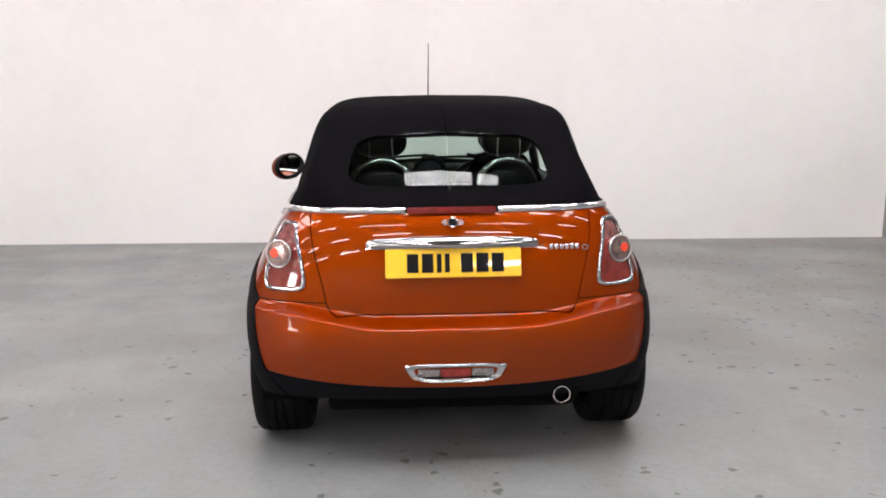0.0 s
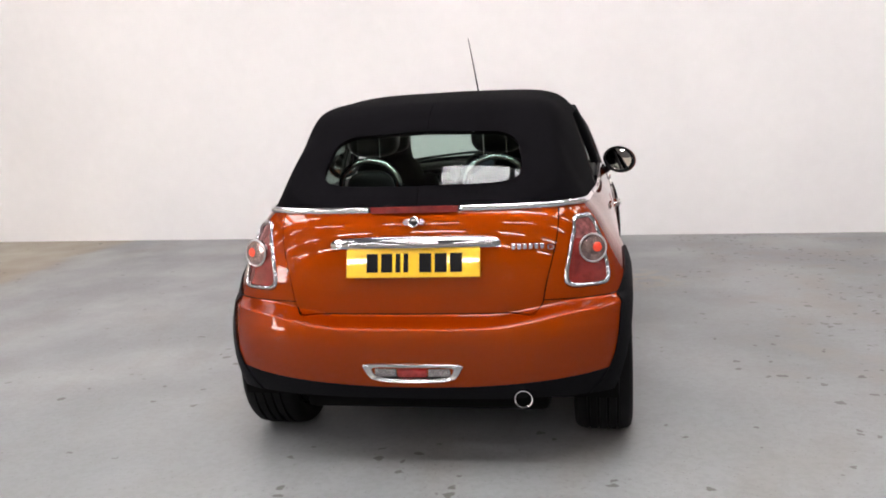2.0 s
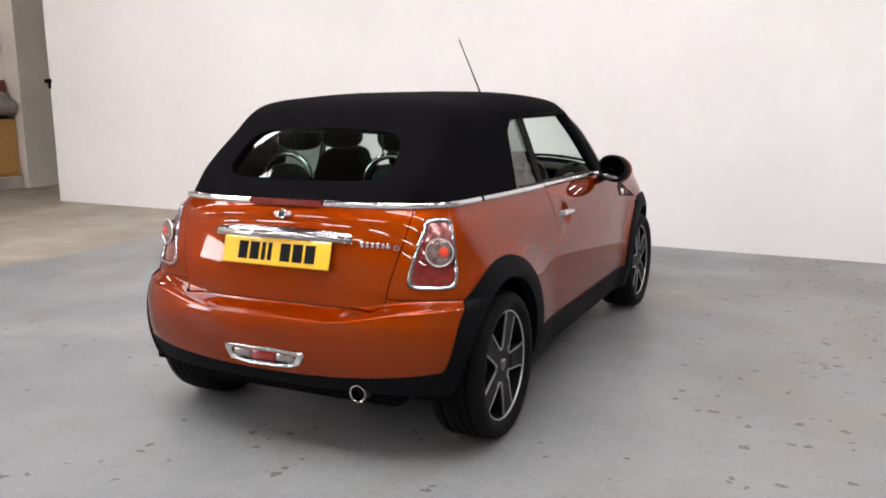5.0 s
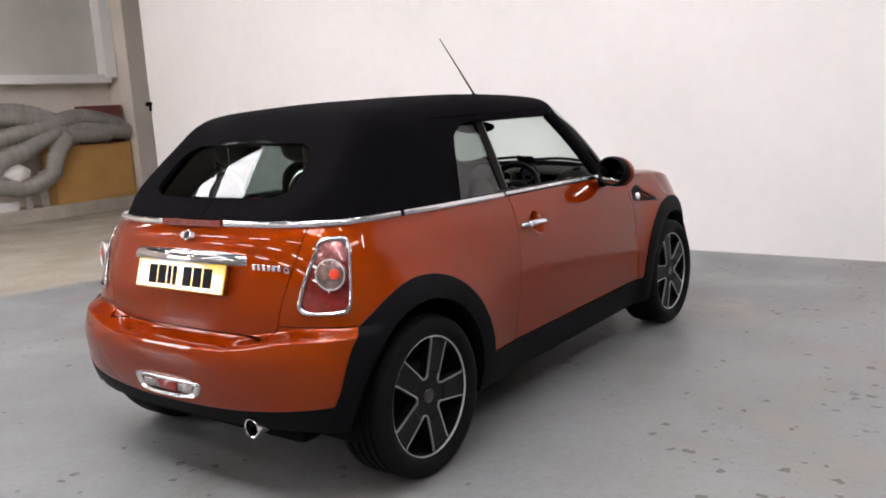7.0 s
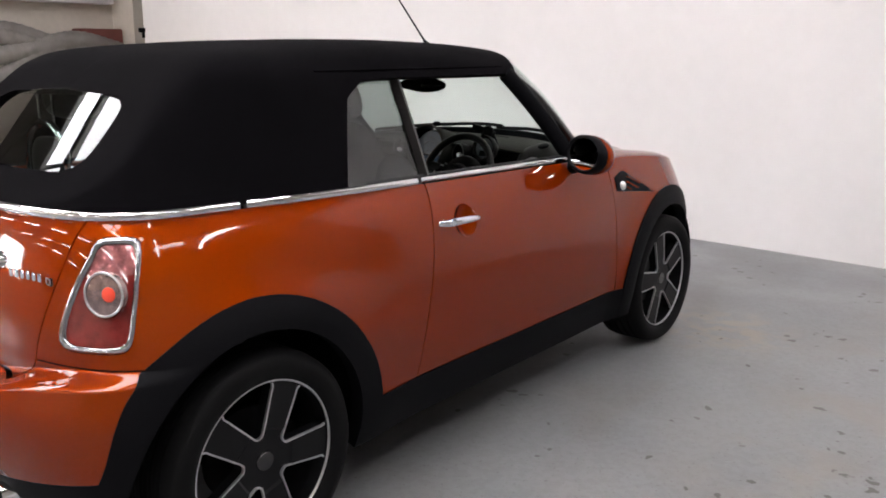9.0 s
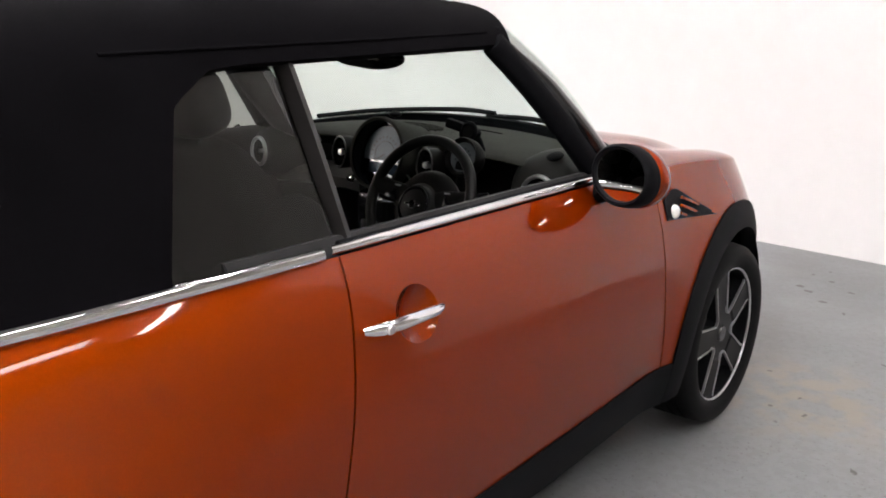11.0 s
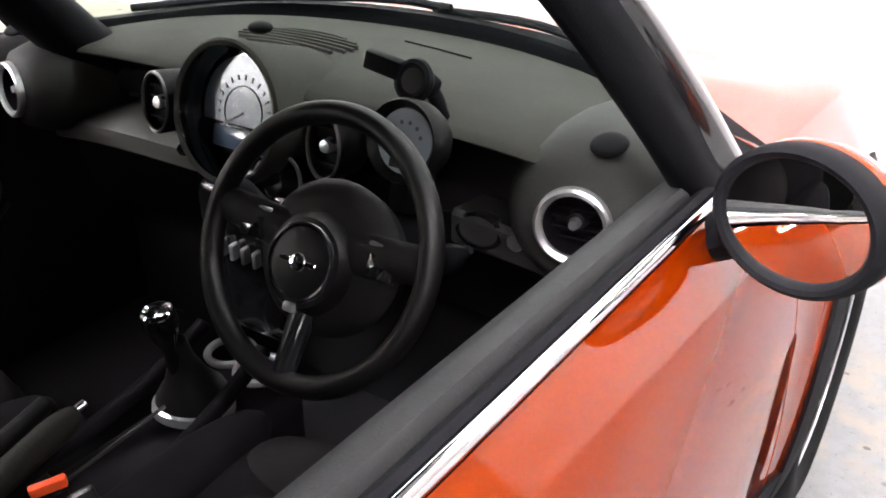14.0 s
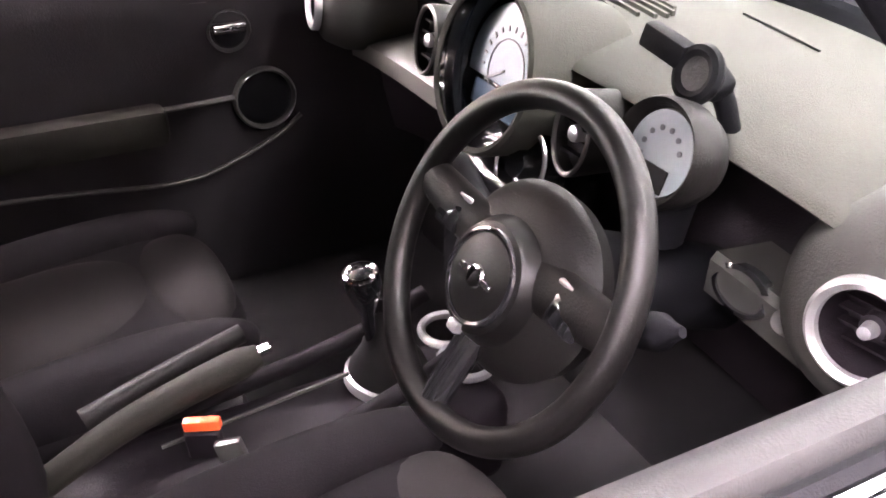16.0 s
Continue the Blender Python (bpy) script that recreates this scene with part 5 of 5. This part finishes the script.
for a, w0, w1 in ((8, 0.05, 0.036), (172, 0.05, 0.036), (270, 0.036, 0.026)):
    r = Matrix.Rotation(radians(a), 4, "Z")
    ln = [r @ Vector((x, 0, -0.022 + 0.02 * (x / 0.172))) for x in np.linspace(0.045, 0.168, 8)]
    part("spoke", sweep(ln, lambda t: [(aa * (w0 + (w1 - w0) * t) / 0.05 * 0.6, bb * 0.3) for aa, bb in circle(0.05, 16, 1.0)], up=r @ Vector((0, 0, 1))), HUBPAD if a != 270 else GLOSS, sw)
for sgn in (1, -1):
    bm = bmesh.new()
    box(bm, sgn * 0.082, -0.012, -0.008, sgn * 0.125, 0.022, 0.004, 0.006)
    part("switch_pad", bm, GLOSS, sw, "switch pad")
    bm = bmesh.new()
    box(bm, sgn * 0.078, 0.026, -0.01, sgn * 0.15, 0.032, 0.002, 0.003)
    part("spoke_trim", bm, SATIN, sw)
bm = bmesh.new()
lathe([(0, 0.015), (0.011, 0.014), (0.013, 0.01)], 20, HUB, bm)
for sgn in (1, -1):
    box(bm, sgn * 0.012, -0.003, 0.011, sgn * 0.028, 0.004, 0.014, 0.001, 1, HUB)
part("hub_badge", bm, CHROME, sw, "small silver badge")
bm = bmesh.new()
box(bm, -0.008, -0.062, 0.0, 0.008, -0.05, 0.012, 0.003, 2, HUB)
part("spoke_badge", bm, SATIN, sw)
part("column_shroud", sweep([SW + Vector((0, 0.03, -0.01)), SW + Vector((0, 0.12, -0.05)), SW + Vector((0, 0.30, -0.12))], circle(0.055, 20, 0.9)), PLASTIC, car, "black column shroud")
for sgn in (1, -1):
    a = SW + Vector((sgn * 0.05, 0.055, -0.028))
    part("column_stalk", sweep(smooth_line([a, a + Vector((sgn * 0.075, 0.0, 0.018)), a + Vector((sgn * 0.145, -0.005, 0.062))], 14), lambda t: circle((0.009 + 0.007 * t) * (1 - 0.75 * float(ease(0.8, 1.0, t))), 14, 1.2)), PLASTIC, car, "black column stalk")
m = facing(0.334, 1.588, 0.984, 18)
rc = part("rev_counter", lathe([(0.03, -0.062), (0.045, -0.05), (0.054, -0.028), (0.056, 0.0), (0.053, 0.009), (0.049, 0.006), (0.044, -0.008), (0, -0.008)], 44, m), HUBPAD, car, "round rev counter on the column")
part("dial_face", lathe([(0, -0.004), (0.0425, -0.004)], 40, m), REVFACE, rc, "pale dial face", 0)
for a in np.linspace(radians(20), radians(200), 7):
    part("dial_mark", lathe([(0, 0.0005), (0.003, 0.0), (0.003, -0.004)], 10, m @ Matrix.Rotation(a, 4, "Z") @ Matrix.Translation((0.025, 0, -0.003))), DIALINK, rc)
bm = bmesh.new()
box(bm, -0.018, -0.036, -0.004, 0.020, -0.012, -0.002, 0, 1, m)
part("display", bm, INK, rc, smooth=0)
part("rev_stalk", sweep([(0.33, 1.62, 0.94), (0.32, 1.62, 0.88)], circle(0.03, 14)), PLASTIC, rc)
# clip mount on the dash
hold = part("phone_holder", torus(bmesh.new(), (0.308, 1.650, 1.044), 0.023, 0.008, Matrix.Rotation(radians(70), 4, "X"), 28, 8), PLASTIC, car, "black clip-on phone holder")
part("holder_pad", lathe([(0, 0.006), (0.02, 0.005), (0.024, -0.006), (0, -0.008)], 28, Matrix.Translation((0.308, 1.650, 1.044)) @ Matrix.Rotation(radians(70), 4, "X")), HUBPAD, hold, "dark grey pad")
bm = bmesh.new()
box(bm, -0.028, -0.01, -0.013, 0.026, 0.010, 0.013, 0.003, 2, pose(0.262, 1.648, 1.060, 0, 14, 10))
part("clamp", bm, PLASTIC, hold)
bm = bmesh.new()
box(bm, -0.018, -0.014, -0.014, 0.018, 0.014, 0.014, 0.008, 3, pose(0.320, 1.662, 1.040, 20, 30, 0))
part("holder_body", bm, PLASTIC, hold)
part("holder_foot", sweep([(0.322, 1.668, 1.035), (0.328, 1.676, 1.012), (0.330, 1.685, 0.988)], circle(0.011, 12)), PLASTIC, hold)

# interior mirror
bm = bmesh.new()
bmesh.ops.create_uvsphere(bm, u_segments=32, v_segments=16, radius=1, matrix=pose(0.02, 1.565, 1.243) @ Matrix.Diagonal((0.125, 0.028, 0.034, 1)))
im = part("interior_mirror", bm, GLOSS, car, "black interior mirror")
part("mirror_glass", lathe([(0, 0.0), (0.03, 0.0)], 32, facing(0.02, 1.536, 1.243, -4, 12) @ Matrix.Diagonal((3.7, 0.9, 1, 1))), MIRROR, im)
part("mirror_stem", sweep([(0.01, 1.575, 1.255), (0, 1.60, 1.34)], circle(0.012, 10)), PLASTIC, im)


# seats
def cushion(name, c, half, mat, parent, label="", p=3.2, rot=None, pinch=None):
    """A padded block with rounded faces."""
    bm = bmesh.new()
    n, mm = 28, 18
    rot = rot or Matrix()
    rws = []
    for j in range(mm + 1):
        v = -math.pi / 2 + math.pi * j / mm
        row = []
        for i in range(n):
            u = 2 * math.pi * i / n
            f = lambda a: math.copysign(abs(a) ** (2 / p), a)
            x, y, z = f(math.cos(v)) * f(math.cos(u)), f(math.cos(v)) * f(math.sin(u)), f(math.sin(v))
            w = pinch(x, y, z) if pinch else (x, y, z)
            row.append(Vector((w[0] * half[0], w[1] * half[1], w[2] * half[2])))
        rws.append(row)
    pts = [[bm.verts.new(Vector(c) + (rot @ p_)) for p_ in r] for r in (rws[1:-1])]
    lo, hi = bm.verts.new(Vector(c) + rot @ rws[0][0]), bm.verts.new(Vector(c) + rot @ rws[-1][0])
    for a, b in zip(pts, pts[1:]):
        for i in range(n):
            bm.faces.new((a[i], a[(i + 1) % n], b[(i + 1) % n], b[i]))
    for i in range(n):
        bm.faces.new((lo, pts[0][(i + 1) % n], pts[0][i]))
        bm.faces.new((hi, pts[-1][i], pts[-1][(i + 1) % n]))
    return part(name, bm, mat, parent, label, 60)


SEATMID = material("charcoal_perforated_leather", (0.0112, 0.0094, 0.0098), 0.75, spec=0.1, noise_scale=20, vary=0.25, bump=0.1, bump_scale=250)
for sx, dy in ((0.335, 0.16), (-0.335, 0.0)):
    tip = Matrix.Rotation(radians(6), 4, "X")
    lean = Matrix.Rotation(radians(17), 4, "X")
    seat = cushion("front_seat", (sx, 1.02 + dy, 0.462), (0.20, 0.30, 0.080), GREYFAB, car, "charcoal leather front seat with rounded side bolsters", 3.4, tip)
    cushion("cushion_panel", (sx, 0.98 + dy, 0.520), (0.135, 0.215, 0.030), SEATMID, seat, "lighter perforated seat panel", 2.6, tip)
    cushion("cushion_nose", (sx, 1.235 + dy, 0.520), (0.15, 0.075, 0.052), SEATMID, seat, "", 2.4, tip)
    cushion("backrest", (sx, 0.655 + dy, 0.83), (0.20, 0.075, 0.33), GREYFAB, seat, "charcoal backrest", 3.6, lean, lambda x, y, z: (x * (1 - 0.12 * max(z, 0)), y, z))
    cushion("backrest_panel", (sx, 0.705 + dy, 0.83), (0.13, 0.055, 0.25), SEATMID, seat, "lighter perforated back panel", 2.8, lean)
    for q in (1, -1):
        cushion("seat_bolster", (sx + q * 0.185, 1.03 + dy, 0.505), (0.062, 0.28, 0.060), GREYFAB, seat, "", 2.3, tip)
        cushion("back_bolster", (sx + q * 0.19, 0.70 + dy, 0.80), (0.055, 0.11, 0.25), GREYFAB, seat, "", 2.4, lean)
        part("headrest_post", sweep([(sx + q * 0.05, 0.56 + dy, 1.10), (sx + q * 0.05, 0.54 + dy, 1.20)], circle(0.006, 8)), CHROME, seat)
    cushion("headrest", (sx, 0.545 + dy, 1.225), (0.125, 0.05, 0.075), LEATHER, seat, "black headrest", 3.0, lean)
    bm = bmesh.new()
    box(bm, sx - 0.2, 0.75 + dy, 0.3, sx + 0.2, 1.28 + dy, 0.42, 0.03)
    part("seat_base", bm, FASCIA, seat)
cushion("rear_bench", (0, 0.18, 0.52), (0.5, 0.24, 0.09), LEATHER, car, "black rear bench", 4.0)
cushion("rear_backrest", (0, -0.02, 0.76), (0.5, 0.08, 0.24), LEATHER, car, "black rear backrest", 4.0, Matrix.Rotation(radians(14), 4, "X"))
for sx in (0.275, -0.275):
    arch = [(sx + 0.130 * math.cos(a), -0.01, 1.035 + 0.125 * math.sin(a) ** 0.85) for a in np.linspace(0.0, math.pi, 30)]
    arch = [(sx + 0.132, 0.0, 0.78)] + arch + [(sx - 0.132, 0.0, 0.78)]
    hoop = part("roll_hoop", sweep(arch, circle(0.0135, 14, 1.0), up=(0, 1, 0)), CHROME, car, "bright roll hoop behind the rear seat")
    cushion("hoop_pad", (sx, 0.0, 1.01), (0.108, 0.025, 0.105), LEATHER, hoop, "black hoop pad", 3.0)
    rest = cushion("rear_headrest", (sx, 0.095, 1.252), (0.114, 0.075, 0.085), LEATHER, car, "black rear headrest", 3.0)
    for q in (1, -1):
        part("headrest_post", sweep([(sx + q * 0.048, 0.0, 1.14), (sx + q * 0.048, -0.002, 1.285)], circle(0.004, 8)), LAMPRING, rest, "thin metal headrest post")

# tunnel, gear lever, handbrake, buckle
bm = bmesh.new()
box(bm, -0.095, 0.72, 0.3, 0.095, 1.62, 0.47, 0.03, 3)
tunnel = part("centre_console", bm, FASCIA, car, "black centre console")
for sgn in (1, -1):
    ln = smooth_line([(sgn * 0.088, 0.86, 0.478), (sgn * 0.086, 1.2, 0.492), (sgn * 0.075, 1.42, 0.53), (sgn * 0.07, 1.55, 0.58)], 16)
    part("console_rail", sweep(ln, circle(0.014, 10)), GREYFAB, tunnel, "grey console rail")
part("shifter_collar", lathe([(0.066, -0.02), (0.066, -0.006), (0.062, -0.002), (0.057, -0.006)], 36, pose(0.0, 1.455, 0.515, -10)), SATIN, tunnel, "silver collar")
part("gear_gaiter", lathe([(0.062, -0.006), (0.056, 0.016), (0.036, 0.045), (0.020, 0.085), (0.015, 0.12)], 30, pose(0.0, 1.452, 0.515, 6)), LEATHER, tunnel, "black leather gaiter")
part("gear_lever", lathe([(0.012, 0.0), (0.013, 0.06), (0.022, 0.085), (0.027, 0.105), (0.025, 0.122), (0.0, 0.126)], 30, pose(0.0, 1.432, 0.575, 8)), GLOSS, tunnel, "black gear knob")
bm = bmesh.new()
torus(bm, (0.0, 1.4145, 0.6975), 0.021, 0.0045, Matrix.Rotation(radians(8), 4, "X"), 30, 8)
part("gear_knob_ring", bm, CHROME, tunnel, "chrome ring on the gear knob")
ln = smooth_line([(-0.012, 0.95, 0.485), (-0.014, 1.07, 0.545), (-0.02, 1.17, 0.573), (-0.028, 1.272, 0.590)], 16)
# bar added in place of the highlight along the passenger seat's bolster
part("bolster_highlight", sweep(smooth_line([(-0.062, 1.04, 0.535), (-0.082, 1.15, 0.558), (-0.108, 1.27, 0.572)], 12), lambda t: circle(0.017 - 0.004 * t, 12, 1.2)), HUBPAD, tunnel, "dark grey bar shaped as the highlight along the passenger bolster")
part("console_edge", sweep([(0.034, 1.12, 0.540), (0.03, 1.25, 0.548), (0.026, 1.38, 0.556)], circle(0.003, 8)), TRIM, tunnel, "thin bright console edge")
hb = part("handbrake", sweep(ln, lambda t: circle(0.019 + 0.004 * t - 0.008 * float(ease(0.9, 1.0, t)), 16)), ARM, tunnel, "black handbrake lever")
part("handbrake_button", sweep([(-0.028, 1.270, 0.594), (-0.028, 1.288, 0.598)], circle(0.008, 12)), CHROME, hb)
for y, x in ((1.57, -0.035), (1.56, 0.045)):
    part("cup_ring", torus(bmesh.new(), (x, y, 0.525), 0.04, 0.007, None, 30, 8), SATIN, tunnel, "silver cup holder ring")
bm = bmesh.new()
box(bm, -0.024, -0.007, -0.008, 0.024, 0.007, 0.008, 0.003, 2, pose(0.046, 1.172, 0.568, 0, -4, 63))
bk = part("belt_buckle", bm, material("red_button", (0.85, 0.09, 0.02), 0.4), car, "red seat belt buckle")
bm = bmesh.new()
box(bm, -0.024, -0.008, -0.045, 0.022, 0.008, -0.001, 0.003, 1, pose(0.047, 1.171, 0.560, 0, -4, 63))
part("buckle_body", bm, FASCIA, bk)
bm = bmesh.new()
box(bm, -0.016, -0.007, -0.05, 0.02, 0.007, -0.004, 0.004, 2, pose(0.078, 1.190, 0.562, 0, -14, 63))
part("buckle_sleeve", bm, DULL, bk, "pale grey buckle sleeve")
# ---- clutter along the far side ----
HOSE = material("grey_duct_hose", (0.27, 0.25, 0.235), 0.75, noise_scale=5, vary=0.2, bump=0.5, bump_scale=60)
CARD = material("brown_board", (0.5, 0.27, 0.085), 0.75, noise_scale=3, vary=0.1)
KERBM = material("dusty_concrete", (0.4, 0.36, 0.31), 0.85, noise_scale=3, vary=0.2, bump=0.4, bump_scale=60)
PANELM = material("grey_panel", (0.6, 0.58, 0.55), 0.6, noise_scale=1.5, vary=0.1)
MAROON = material("maroon_board", (0.19, 0.06, 0.05), 0.7, noise_scale=4, vary=0.2)
bm = bmesh.new()
box(bm, -10.4, 1.5, -0.03, -9.9, 6.15, 0.19, 0.02)
plain("kerb", bm, KERBM, "dusty concrete kerb along the workshop wall", "kerb")
bm = bmesh.new()
box(bm, -10.4, 1.5, 2.06, -10.15, 6.05, 2.2, 0.01)
plain("ledge", bm, WHITE, "white painted ledge on the wall", "ledge")
bm = bmesh.new()
box(bm, -10.39, 1.5, 2.2, -10.33, 5.95, 5.0)
plain("wall_panel", bm, PANELM, "grey sheet panel above the ledge", "panel")
bm = bmesh.new()
box(bm, -10.4, 5.93, 2.14, -10.1, 6.14, 5.2, 0.02)
plain("post", bm, WHITE, "white painted steel post", "post")
bm = bmesh.new()
box(bm, -10.4, 6.15, -0.1, -9.8, 7.4, 5.2)
plain("pier", bm, BACKWALL, "beige masonry pier", "pier")
bm = bmesh.new()
box(bm, -7.93, 5.06, 1.60, -7.85, 5.13, 1.66, 0.015, 2)
box(bm, -7.90, 5.09, 1.53, -7.87, 5.13, 1.61, 0.008, 1)
tagged(part("wall_latch", bm, DARK), "dark metal latch on the white wall's edge", "latch")
bm = bmesh.new()
box(bm, -10.3, 4.72, 0.19, -9.93, 6.12, 1.08, 0.01)
cab = part("board_cabinet", bm, CARD, None, "")
tagged(cab, "brown board box standing on the concrete kerb", "box")
bm = bmesh.new()
box(bm, -9.93, 4.76, 0.24, -9.922, 6.08, 1.03, 0.004, 1)
part("front_panel", bm, CARD, cab)
bm = bmesh.new()
box(bm, -10.34, 5.42, 1.09, -10.05, 6.1, 1.69, 0.02)
tagged(part("maroon_box", bm, MAROON), "maroon box lying behind grey hoses on the board box", "box")


def ridge(r, n=14):
    return lambda t: circle(r * (1 + 0.05 * math.sin(t * 170)), n)


hoses = (
    [(-10.05, 3.2, 1.42), (-10.0, 3.9, 1.58), (-9.95, 4.5, 1.5), (-9.9, 5.1, 1.27), (-9.9, 5.7, 1.24)],
    [(-9.98, 3.3, 1.22), (-9.95, 4.0, 1.27), (-9.9, 4.7, 1.42), (-9.95, 5.3, 1.52), (-10.0, 6.0, 1.36)],
    [(-10.12, 3.1, 1.70), (-10.1, 3.8, 1.66), (-10.0, 4.4, 1.62), (-9.95, 5.2, 1.36), (-9.95, 6.1, 1.25)],
    [(-9.85, 4.95, 1.23), (-9.82, 4.72, 0.95), (-9.82, 4.6, 0.68), (-9.82, 4.2, 0.52), (-9.82, 3.75, 0.62), (-9.84, 3.8, 0.9), (-9.87, 4.3, 1.08), (-9.9, 4.8, 1.33)],
)
for h in hoses:
    ob = part("duct_hose", sweep(smooth_line(h, 90), ridge(0.13)), HOSE, None, "", 60)
    tagged(ob, "grey ribbed flexible duct hose lying in a tangle", "hose", "hoses on the kerb")
bm = bmesh.new()
bmesh.ops.create_icosphere(bm, subdivisions=3, radius=1, matrix=pose(-9.82, 4.08, 0.74) @ Matrix.Diagonal((0.12, 0.19, 0.12, 1)))
for v in bm.verts:
    v.co += Vector(v.normal) * 0.035 * noise.noise(v.co * 9)
tagged(part("white_bag", bm, material("white_plastic_sheet", (0.78, 0.76, 0.74), 0.45)), "crumpled white plastic bag lying in a hose loop", "bag")
rad = empty("steel_rack", -10.0, 4.0, 0.19)
for y in (-0.75, 0.28, 0.55):
    bm = bmesh.new()
    box(bm, -0.03, y - 0.05, 0.0, 0.03, y + 0.05, 0.55, 0.01)
    part("leg", bm, PANELM, rad)
for z in (0.0, 0.36):
    bm = bmesh.new()
    box(bm, 0.0, -1.4, z, 0.06, 0.1, z + 0.14, 0.01)
    part("rail", bm, WHITE, rad)
tagged(rad, "low grey steel rack with white rails on the kerb", "rack")
